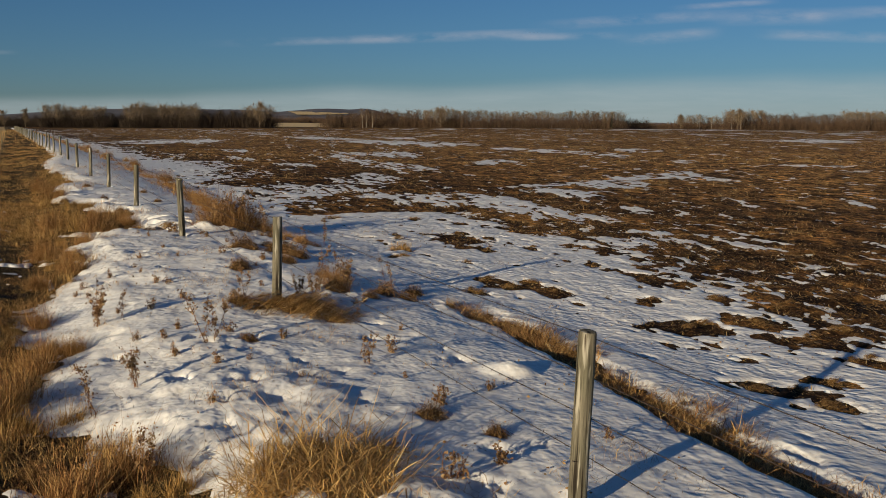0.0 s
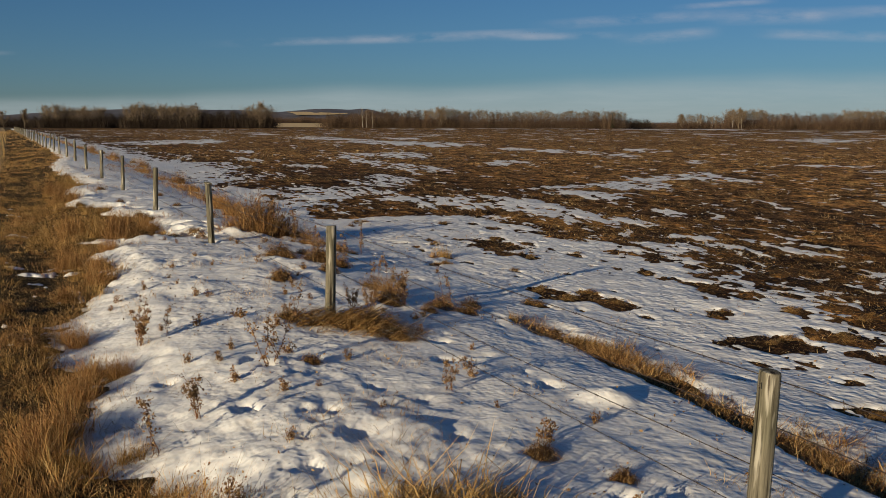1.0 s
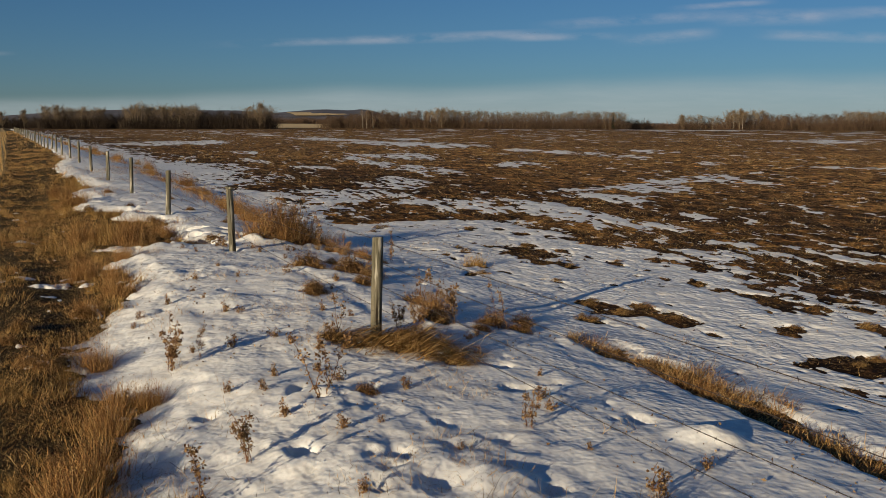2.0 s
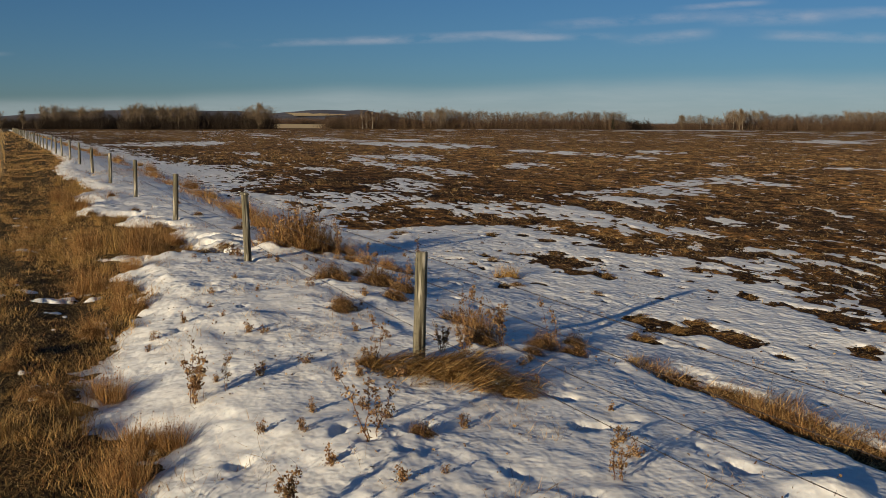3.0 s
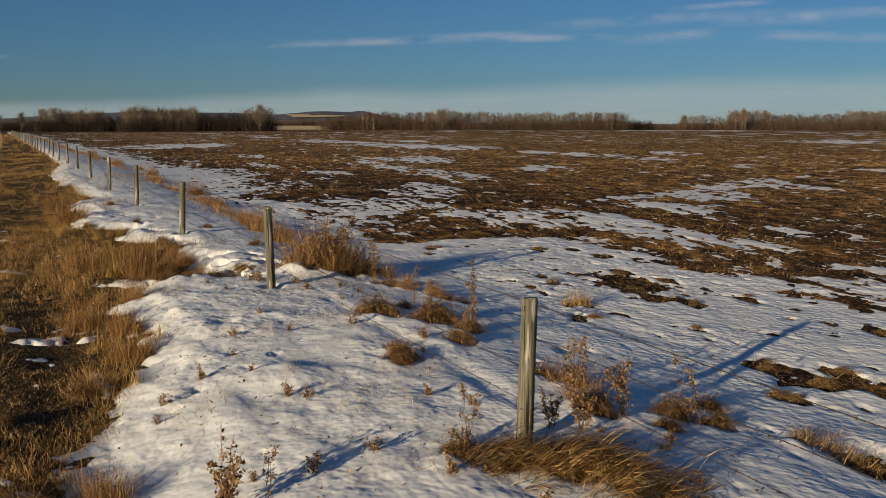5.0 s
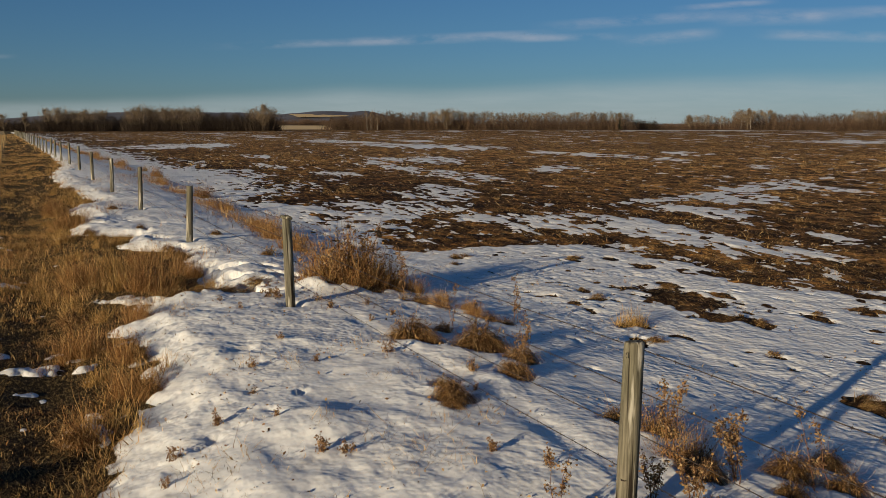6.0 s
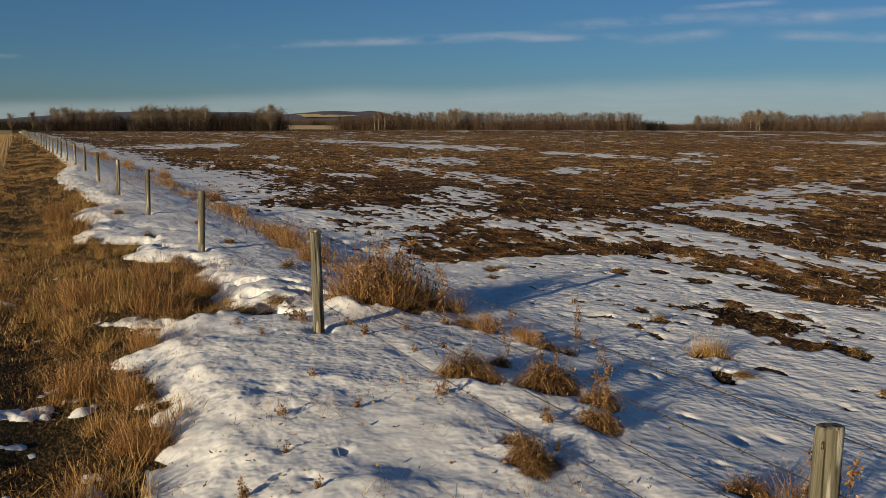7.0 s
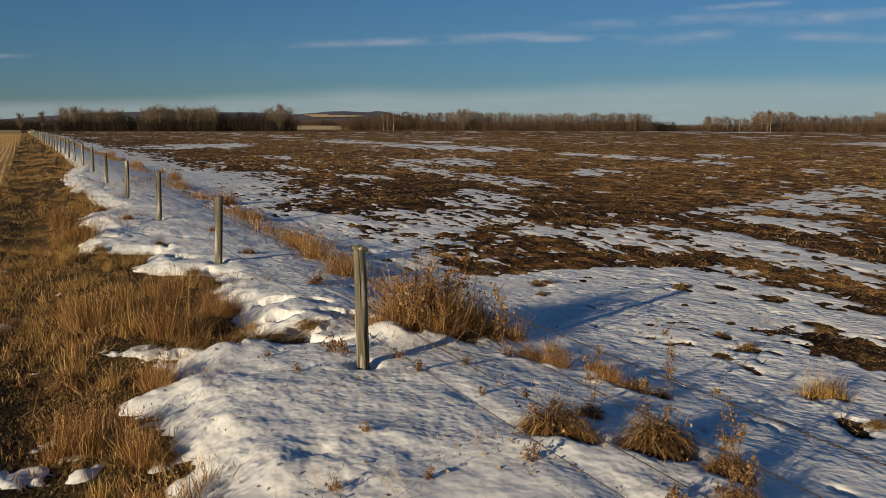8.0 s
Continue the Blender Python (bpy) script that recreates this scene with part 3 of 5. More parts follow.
def blades(base, heads, width, bend, rng, rows=3, kink=0.10):
    """Tapering strips from base points along head vectors, bent downwards by bend."""
    n = len(base)
    turn = rng.uniform(0, 2 * np.pi, n)
    side = np.stack([np.cos(turn), np.sin(turn), np.zeros(n)], -1)
    verts, tris, quads = [], [], []
    length = np.linalg.norm(heads, axis=1)
    sway = np.zeros((n, 3))
    for r in range(rows):
        k = r / rows
        at = base + heads * k
        at[:, 2] -= bend * length * k * k
        if r:
            sway = sway + rng.normal(0, kink, (n, 3)) * length[:, None]
        at = at + sway
        w = (width * (1 - 0.75 * k))[:, None]
        verts += [at - side * w / 2, at + side * w / 2]
    tip = base + heads + 1.4 * sway
    tip[:, 2] -= bend * length
    verts.append(tip)
    m = 2 * rows + 1
    verts = np.stack(verts, 1).reshape(-1, 3)
    first = np.arange(n) * m
    for r in range(rows - 1):
        quads.append(np.stack([first + 2 * r, first + 2 * r + 1, first + 2 * r + 3, first + 2 * r + 2], -1))
    tris = np.stack([first + m - 3, first + m - 2, first + m - 1], -1)
    return verts, (np.concatenate(quads) if quads else np.zeros((0, 4), int)), tris


def join(chunks):
    verts, quads, tris, n = [], [], [], 0
    for v, q, t in chunks:
        verts.append(v)
        quads.append(np.asarray(q, int).reshape(-1, 4) + n)
        tris.append(np.asarray(t, int).reshape(-1, 3) + n)
        n += len(v)
    return np.concatenate(verts), np.concatenate(quads), np.concatenate(tris)


def spray(n, radius, height, lean, width, bend, rng, pull=(0, 0), kink=0.10):
    """A clump of n blades about the origin."""
    r, a = radius * np.sqrt(rng.uniform(0, 1, n)), rng.uniform(0, 2 * np.pi, n)
    base = np.stack([r * np.cos(a), r * np.sin(a), np.full(n, -0.04)], -1)
    h = height * rng.uniform(0.45, 1.0, n)
    out = rng.normal(0, lean, (n, 2)) + base[:, :2] / radius * lean * 0.8 + np.array(pull)
    heads = np.concatenate([out * h[:, None], h[:, None]], 1)
    return blades(base, heads, width * rng.uniform(0.6, 1.3, n), bend * rng.uniform(0.3, 1.6, n), rng, 3, kink)


def shifted(bits, dx, dy, dz=0.0):
    v, q, t = bits
    return v + np.array([dx, dy, dz]), q, t


def leaf_bits(places, size, rng):
    """Small curled leaves: two triangles folded along the middle."""
    n = len(places)
    d = rng.normal(0, 1, (n, 3)) + np.array([0, 0, -0.4])
    d /= np.linalg.norm(d, axis=1)[:, None]
    s = np.cross(d, rng.normal(0, 1, (n, 3)))
    s /= np.linalg.norm(s, axis=1)[:, None] + 1e-9
    up = np.cross(d, s)
    l = size * rng.uniform(0.5, 1.4, n)[:, None]
    v = np.stack([places, places + d * l * 0.5 + s * l * 0.3 + up * l * 0.15, places + d * l, places + d * l * 0.5 - s * l * 0.3 + up * l * 0.15], 1)
    f = np.arange(n)[:, None] * 4
    t = np.concatenate([f + [[0, 1, 2]], f + [[0, 2, 3]]])
    return v.reshape(-1, 3), np.zeros((0, 4), int), t


def tuft_mesh(kind, seed):
    """A clump made of several uneven sprays, some upright, some fallen over."""
    rng = np.random.default_rng(seed)
    bits = []
    if kind == "tall":
        for i in range(6):
            a, d = rng.uniform(0, 6.28), 0.13 * math.sqrt(rng.uniform(0, 1))
            bits.append(shifted(spray(42, 0.06, rng.uniform(0.24, 0.5), 0.24, 0.0055, 0.12, rng, rng.normal(0, 0.12, 2), 0.09), d * math.cos(a), d * math.sin(a)))
        bits.append(spray(150, 0.18, 0.17, 0.9, 0.006, 0.35, rng, (0, 0), 0.16))
        mat = GOLD
    elif kind == "russet":
        for i in range(9):
            a, d = rng.uniform(0, 6.28), 0.2 * math.sqrt(rng.uniform(0, 1))
            h = rng.uniform(0.36, 0.64) * (1 - 0.9 * d)
            at = d * math.cos(a), d * math.sin(a)
            bits.append(shifted(spray(80, 0.09, h, 0.27, 0.0058, 0.12, rng, rng.normal(0, 0.1, 2), 0.12), *at))
            where = np.stack([rng.normal(at[0], 0.1, 26), rng.normal(at[1], 0.1, 26), h * rng.uniform(0.15, 1.0, 26)], -1)
            bits.append(leaf_bits(where, 0.024, rng))
        bits.append(spray(200, 0.3, 0.17, 1.0, 0.0065, 0.35, rng, (0, 0), 0.2))
        mat = RUSSET
    elif kind == "fallen":
        # long grass laid flat in locks that sweep one way, matted in the middle
        for i in range(26):
            n = 28
            cx, cy, way = rng.normal(-0.05, 0.15), rng.normal(0.02, 0.12), rng.normal(-0.5, 0.75)
            base = np.stack([rng.normal(cx, 0.03, n), rng.normal(cy, 0.03, n), np.zeros(n)], -1)
            base[:, 2] = 0.15 * np.exp(-((base[:, 0] / 0.3) ** 2 + (base[:, 1] / 0.22) ** 2)) * rng.uniform(0, 1)
            ways, run = way + rng.normal(0, 0.16, n), rng.uniform(0.12, 0.42) * rng.uniform(0.6, 1.1, n)
            heads = np.stack([np.cos(ways) * run, np.sin(ways) * run, run * rng.uniform(0.15, 0.75, n)], -1)
            bits.append(blades(base, heads, 0.0076 * rng.uniform(0.6, 1.4, n), rng.uniform(0.25, 0.6, n), rng, 3, 0.06))
        bits.append(spray(60, 0.26, 0.16, 1.0, 0.005, 0.3, rng, (0, 0), 0.2))
        mat = MATTED
    elif kind == "tangle":
        n = 640
        a, d = rng.uniform(0, 6.28, n), 0.24 * np.sqrt(rng.uniform(0, 1, n))
        base = np.stack([d * np.cos(a), d * np.sin(a), 0.05 * rng.uniform(0, 1, n)], -1)
        way, run = rng.uniform(0, 6.28, n), rng.uniform(0.07, 0.3, n)
        heads = np.stack([np.cos(way) * run, np.sin(way) * run, run * rng.uniform(0.2, 1.3, n)], -1)
        bits.append(blades(base, heads, 0.0065 * rng.uniform(0.6, 1.3, n), rng.uniform(0.1, 0.7, n), rng, 4, 0.12))
        mat = PALE
    elif kind == "dome":
        # a dense mop of matted grass whose locks arch over and hang down on every side
        for i in range(40):
            n = 22
            a, d = rng.uniform(0, 6.28), 0.10 * math.sqrt(rng.uniform(0, 1))
            cx, cy, way = d * math.cos(a), d * math.sin(a), a + rng.normal(0, 0.6)
            base = np.stack([rng.normal(cx, 0.022, n), rng.normal(cy, 0.022, n), 0.24 * (1 - 0.8 * d / 0.10) * rng.uniform(0.15, 1, n)], -1)
            ways, run = way + rng.normal(0, 0.35, n), rng.uniform(0.09, 0.23) * rng.uniform(0.6, 1.1, n)
            heads = np.stack([np.cos(ways) * run, np.sin(ways) * run, run * rng.uniform(0.2, 0.9, n)], -1)
            bits.append(blades(base, heads, 0.0062 * rng.uniform(0.6, 1.4, n), rng.uniform(0.6, 1.25, n), rng, 3, 0.09))
        bits.append(spray(30, 0.08, 0.42, 0.24, 0.0045, 0.1, rng, (0, 0), 0.12))
        where = np.stack([rng.normal(0, 0.11, 60), rng.normal(0, 0.11, 60), rng.uniform(0.02, 0.2, 60)], -1)
        bits.append(leaf_bits(where, 0.022, rng))
        mat = MOP
    else:
        for i in range(4):
            bits.append(shifted(spray(14, 0.05, rng.uniform(0.06, 0.18), 0.5, 0.005, 0.2, rng, rng.normal(0, 0.3, 2)), *rng.normal(0, 0.1, 2)))
        bits.append(spray(40, 0.18, 0.05, 1.8, 0.006, 0.3, rng, (0, 0), 0.2))
        mat = PALE
    v, q, t = join(bits)
    return mesh_of("grass_blades", v, q, t, mat)


TUFT_LABEL = {"tall": "upright tuft of golden dead grass in snow", "russet": "bushy clump of russet dried grass in snow", "fallen": "flattened mat of matted brown dead grass", "dome": "matted heap of brown dead grass melting out of snow", "tangle": "tangled heap of pale dead straw grass", "stubble": "pale straw stubble tuft standing in tilled soil"}
TUFT_MESH = {k: [tuft_mesh(k, 10 * i + j) for j in range(4)] for i, k in enumerate(TUFT_LABEL)}


def grass_tuft(x, y, size, kind, rng, group):
    ob = new("grass_tuft", TUFT_MESH[kind][rng.randrange(4)])
    z = height_at(x, y)
    if kind != "stubble":   # clumps keep the level of the snow that melted back round them
        z = max(z, sum(height_at(x + 0.28 * dx, y + 0.28 * dy) for dx, dy in ((1, 0), (-1, 0), (0, 1), (0, -1))) / 4 - (0.0 if kind == "fallen" else 0.02))
    ob.matrix_basis = pose(x, y, z, 0, 0, rng.uniform(0, 360) if kind != "fallen" else rng.uniform(-35, 15)) @ Matrix.Scale(size, 4)
    return tagged(ob, TUFT_LABEL[kind], "grass tuft", group)


def scatter_blades(name, x, y, lo, hi, lean, width, bend, mat, seed, pull=(0.0, 0.0), rows=3):
    """Grass standing at the given places, as one mesh."""
    rng = np.random.default_rng(seed)
    n = len(x)
    base = np.stack([x, y, surface(x, y) - 0.02], -1)
    h = rng.uniform(lo, hi, n) if np.isscalar(lo) else lo * rng.uniform(0.5, 1.1, n)
    swirl = np.stack([wave(x * 1.9, y * 1.9, 231), wave(x * 1.9, y * 1.9, 241)], -1)
    out = rng.normal(0, lean, (n, 2)) + np.array(pull) + 0.3 * lean * swirl
    heads = np.concatenate([out * h[:, None], h[:, None]], 1)
    v, q, t = blades(base, heads, width * rng.uniform(0.6, 1.4, n), bend * rng.uniform(0.3, 1.6, n), rng, rows)
    return new(name, mesh_of(name, v, q, t, mat))


def stubble_edge(y):
    return np.interp(y, (15, 27, 42, 150, 260), (-4.4, -3.8, -3.1, -2.4, -2.0))


def build_margin_grass():
    """The margin: a mat of low thatch, and upright bunches of fine dead grass standing in it."""
    rng = np.random.default_rng(5)
    label = ("low tangled dead grass of the field margin", "golden brown dead grass bunches along the field margin")
    for k, (y0, y1, x0, x1, n, bunches, each, w) in enumerate(((-0.5, 9, -3.6, -1.2, 52000, 360, 90, 0.0046), (9, 26, -3.7, -0.3, 62000, 760, 62, 0.0062), (26, 70, -3.7, 0.6, 34000, 800, 24, 0.013), (70, 260, -3.4, 1.8, 9000, 900, 9, 0.034))):
        x, y = rng.uniform(x0, x1, n), rng.uniform(y0, y1, n)
        off = x - edge_left(y) + 0.07 * rough(x * 1.7, y * 1.7, 2, 41)
        bald = rough(x * 1.3, y * 1.0, 3, 133, 0.6)
        ok = (off < 0.04) & (x > stubble_edge(y) - 0.1) & (bald + rng.uniform(-0.5, 0.5, n) > -0.75)
        x, y, bald = x[ok], y[ok], bald[ok]
        low = 0.03 + 0.055 * np.clip(bald + 0.6, 0, 1.4)
        gold = rng.uniform(0, 1, len(x)) < 0.30 + 0.15 * np.clip(bald, 0, 1)
        for pick, mat, s in ((~gold, THATCH, 1), (gold, MATTED, 2)):
            ob = scatter_blades("margin_grass", x[pick], y[pick], low[pick], None, 1.4, 1.15 * w, 0.25, mat, 60 + 10 * k + s, rows=2)
            tagged(ob, label[0], "grass", kind="stuff")
        cx, cy = rng.uniform(x0, x1, bunches * 4), rng.uniform(y0, y1, bunches * 4)
        off = cx - edge_left(cy) + 0.07 * rough(cx * 1.7, cy * 1.7, 2, 41)
        lush = 0.1 + 0.65 * rough(cx * 1.1, cy * 0.8, 3, 131, 0.6) + 0.5 * np.exp(-np.abs(off + 0.15) / 0.3)
        ok = (off < 0.06) & (cx > stubble_edge(cy) + 0.1) & (lush + rng.uniform(-0.3, 0.3, len(cx)) > 0.05)
        cx, cy, lush = cx[ok][:bunches], cy[ok][:bunches], lush[ok][:bunches]
        m = len(cx)
        tall = (0.07 + 0.19 * np.clip(lush, 0, 1.2)) * rng.uniform(0.5, 1.3, m) * (1 + 0.2 * step(9, 16, cy))
        wide = rng.uniform(0.05, 0.15, m)
        tint = rng.uniform(0, 1, m)
        owner = np.repeat(np.arange(m), each)
        x, y = cx[owner] + rng.normal(0, 1, len(owner)) * wide[owner], cy[owner] + rng.normal(0, 1, len(owner)) * wide[owner]
        h = tall[owner] * (1.1 - 0.35 * np.minimum(np.hypot(x - cx[owner], y - cy[owner]) / wide[owner], 2))
        for lo, hi, mat, s in ((0.0, 0.5, GOLD, 3), (0.5, 0.93, RUSSET, 4), (0.93, 1.0, PALE, 5)):
            pick = (tint[owner] >= lo) & (tint[owner] < hi)
            ob = scatter_blades("margin_grass", x[pick], y[pick], h[pick], None, 0.42, w, 0.2, mat, 60 + 10 * k + s, rows=3 if k < 2 else 2)
            tagged(ob, label[1], "grass", kind="stuff")


def build_strip_grass():
    """Bunches of matted grass that hang over the foot of the snow ledge."""
    rng = np.random.default_rng(8)
    bunches = 420
    cy = rng.uniform(-3.0, 5.9, bunches)
    lead = STRIP[0] + STRIP[1] * cy + 0.11 * wave(cy * 1.1, 0 * cy, 31) + 0.04 * wave(cy * 3.3, 0 * cy, 33)
    cx = lead + 0.08 + np.abs(rng.normal(0, 0.17, bunches)) * (1 - 0.4 * step(3.5, 6.0, cy))
    thick = 0.5 + 0.5 * rough(cy * 1.3, cx * 1.2, 2, 141)
    ok = thick + rng.uniform(-0.25, 0.25, bunches) > 0.28
    cx, cy, thick = cx[ok], cy[ok], thick[ok]
    owner = np.repeat(np.arange(len(cx)), 80)
    wide = rng.uniform(0.03, 0.1, len(cx))
    x, y = cx[owner] + rng.normal(0, 1, len(owner)) * wide[owner], cy[owner] + rng.normal(0, 1, len(owner)) * wide[owner]
    h = (0.06 + 0.17 * thick * rng.uniform(0.5, 1.3, len(cx)) * (1 - step(3.8, 6.2, cy) * 0.5))[owner]
    tint = rng.uniform(0, 1, len(cx))[owner]
    for lo, hi, mat, seed in ((0.0, 0.5, MATTED, 9), (0.5, 1.0, RUSSET, 10)):
        pick = (tint >= lo) & (tint < hi)
        ob = scatter_blades("ledge_grass", x[pick], y[pick], h[pick], None, 0.85, 0.005, 0.45, mat, seed, (0.12, -0.1))
        tagged(ob, "matted golden grass along the foot of a snow ledge", "grass", kind="stuff")


def build_snow_stems():
    """Thin dead grass that pokes through the snow of the bank."""
    rng = np.random.default_rng(13)
    n = 46000
    x, y = rng.uniform(-2.7, 1.2, n), rng.uniform(-1, 15, n)
    thick = rough(x * 1.6, y * 1.3, 3, 145, 0.6) + 0.5 * (1 - step(1.0, 4.5, y)) - 0.25 * step(-0.6, 0.4, x) + rng.uniform(-0.2, 0.2, n)
    thick = thick + 0.6 * step(0.2, -0.2, cover(x, y)) + 0.25 * np.exp(-np.abs(x - edge_left(y)) / 0.3)
    ok = thick > 0.55
    ob = scatter_blades("snow_grass", x[ok], y[ok], 0.03, 0.13, 0.9, 0.0034, 0.3, GOLD, 14)
    tagged(ob, "sparse thin dead grass poking through snow", "grass", kind="stuff")
    n = 15000
    x, y = rng.uniform(-1.6, 1.7, n), rng.uniform(15, 60, n)
    thick = rough(x * 1.2, y * 0.7, 3, 149, 0.65) + rng.uniform(-0.25, 0.25, n) + 0.3 * np.exp(-np.abs(x - edge_left(y)) / 0.3)
    ok = (thick > 0.5) & (x > edge_left(y))
    ob = scatter_blades("snow_grass", x[ok], y[ok], 0.05, 0.2, 0.8, 0.008, 0.3, RUSSET, 15, rows=2)
    tagged(ob, "sparse thin dead grass poking through snow", "grass", kind="stuff")


def build_field_stems():
    """Cut stalks whose tips show through the thin snow of the field."""
    rng = np.random.default_rng(33)
    n = 16000
    x, y = rng.uniform(2.0, 9.0, n), rng.uniform(-2, 18, n)
    a, c = along(x, y)
    thick = rough(a * 0.9, c * 2.2, 3, 147, 0.65) + rng.uniform(-0.3, 0.3, n)
    ok = (thick > 0.42) & (cover(x, y) > 0.1)
    ob = scatter_blades("field_stems", x[ok], y[ok], 0.02, 0.06, 1.1, 0.006, 0.15, LITTER, 34, rows=2)
    tagged(ob, "tips of cut brown stalks showing through thin snow", "stubble", kind="stuff")


def build_snow_litter():
    """Crumbs of leaf and chaff blown over the snow."""
    rng = np.random.default_rng(23)
    n = 5200
    x, y = rng.uniform(-2.6, 5.5, n), rng.uniform(-1, 18, n)
    thick = rough(x * 1.3, y * 1.1, 3, 155, 0.6) + 0.45 * (1 - step(0.8, 2.2, np.abs(x + 0.4))) + rng.uniform(-0.5, 0.5, n)
    ok = (thick > 0.35) & (cover(x, y) > 0.1)
    x, y = x[ok], y[ok]
    v, q, t = leaf_bits(np.stack([x, y, surface(x, y) + 0.012], -1), 0.028, rng)
    tagged(new("leaf_litter", mesh_of("leaf_litter", v, q, t, LEAF)), "crumbs of withered leaf scattered over snow", "litter", kind="stuff")


def build_fence_line_grass():
    """The thin belt of dead grass that follows the field side of the fence."""
    rng = np.random.default_rng(18)
    n = 30000
    y = 15 + 230 * rng.uniform(0, 1, n) ** 1.8
    x = 1.8 + 0.008 * y + rng.normal(0, 0.22, n)
    thick = 0.5 + 0.5 * rough(y * 0.5, x * 0.9, 3, 151)
    ok = thick + rng.uniform(-0.25, 0.25, n) > 0.52
    ob = scatter_blades("fence_line_grass", x[ok], y[ok], 0.08 + 0.30 * thick[ok] ** 1.5, None, 0.4, 0.0085, 0.15, RUSSET, 19)
    tagged(ob, "belt of russet dead grass following the fence", "grass", kind="stuff")


def build_stubble():
    """Left-hand stubble field: rows of short cut stalks."""
    rng = np.random.default_rng(28)
    n = 34000
    row = rng.integers(0, 22, n)
    y = 18 + 230 * rng.uniform(0, 1, n) ** 1.5
    x = -2.2 - 0.27 * row + rng.normal(0, 0.035, n)
    ok = x < stubble_edge(y)
    x, y = x[ok], y[ok]
    ob = scatter_blades("stubble_rows", x, y, 0.1, 0.2, 0.2, 0.022, 0.02, PALE, 29, rows=2)
    tagged(ob, "rows of pale cut grain stubble", "stubble", kind="stuff")


def build_straw():
    """Loose straw lying on the tilled soil."""
    rng = np.random.default_rng(38)
    for name, n, x0, x1, y0, y1, l, w in (("loose_straw", 46000, 2.6, 20, -4, 24, 0.10, 0.006), ("loose_straw", 52000, 4, 60, 18, 75, 0.18, 0.018), ("loose_straw", 50000, 8, 170, 60, 230, 0.22, 0.05), ("loose_straw", 50000, 2.5, 10.5, -2, 17, 0.085, 0.005)):
        x, y = rng.uniform(x0, x1, n), rng.uniform(y0, y1, n)
        a, c = along(x, y)
        pile = rough(a * 0.5, c * 1.1, 3, 161) + rng.uniform(-0.5, 0.5, n)
        ok = (cover(x, y) < 0.08) & (pile > (-0.9 if l < 0.1 else -0.25))
        x, y = x[ok], y[ok]
        m = len(x)
        turn = rng.uniform(0, 2 * np.pi, m)
        run = l * rng.uniform(0.4, 1.4, m)
        heads = np.stack([np.cos(turn) * run, np.sin(turn) * run, rng.uniform(0.0, 0.7, m) ** 1.5 * run], -1)
        base = np.stack([x, y, land(x, y) + clods(x, y) + 0.006], -1)
        v, q, t = blades(base, heads, w * rng.uniform(0.8, 2.0, m), rng.uniform(0, 0.1, m), rng, rows=1)
        tagged(new(name, mesh_of(name, v, q, t, LITTER)), "loose brown straw strewn over dark soil", "straw", kind="stuff")


def build_field_trash():
    """Upright scraps of chaff and crumbs of soil all over the tilled field."""
    rng = np.random.default_rng(58)
    for n, d0, d1, w, h in ((80000, 12, 45, 0.015, 0.03), (80000, 45, 120, 0.03, 0.045), (60000, 120, 420, 0.075, 0.07)):
        d = d0 * (d1 / d0) ** rng.uniform(0, 1, n)
        sl = rng.uniform(-0.55, 0.62, n)
        x, y = out_at(sl, d)
        a, c = along(x, y)
        pile = rough(a * 0.25, c * 0.6, 4, 171, 0.7) + rng.uniform(-0.7, 0.7, n)
        ok = (x > 6) & (cover(x, y) < 0.1) & (pile > 0.0)
        x, y = x[ok], y[ok]
        m = len(x)
        base = np.stack([x, y, land(x, y) + clods(x, y) - 0.01], -1)
        up = h * rng.uniform(0.4, 1.5, m)
        heads = np.concatenate([rng.normal(0, 0.6, (m, 2)) * up[:, None], up[:, None]], 1)
        v, q, t = blades(base, heads, w * rng.uniform(0.5, 1.6, m), np.zeros(m), rng, rows=1)
        tagged(new("field_chaff", mesh_of("field_chaff", v, q, t, CHAFF)), "scraps of chaff and soil crumbs on the field", "straw", kind="stuff")


def build_standing_straw():
    """Short cut stalks that the tillage left, in ragged bands."""
    rng = np.random.default_rng(63)
    for n, d0, d1, w, h in ((52000, 14, 50, 0.012, 0.055), (56000, 50, 120, 0.03, 0.09), (30000, 120, 330, 0.07, 0.13)):
        d = d0 * (d1 / d0) ** rng.uniform(0, 1, n)
        x, y = out_at(rng.uniform(-0.55, 0.62, n), d)
        a, c = along(x, y)
        pile = rough(a * 0.35, c * 0.5, 5, 177, 0.75) + 0.5 * rough(x * 2.5, y * 1.6, 2, 179) + rng.uniform(-0.4, 0.4, n)
        ok = (x > 6) & (cover(x, y) < 0.05) & (pile > 0.45)
        x, y = x[ok], y[ok]
        m = len(x)
        base = np.stack([x, y, land(x, y) + clods(x, y) - 0.01], -1)
        up = h * rng.uniform(0.4, 1.4, m)
        heads = np.concatenate([rng.normal(0, 0.7, (m, 2)) * up[:, None], up[:, None]], 1)
        v, q, t = blades(base, heads, w * rng.uniform(0.5, 1.5, m), np.zeros(m), rng, rows=1)
        tagged(new("standing_straw", mesh_of("standing_straw", v, q, t, PALE)), "short pale stalks left standing on the field", "straw", kind="stuff")


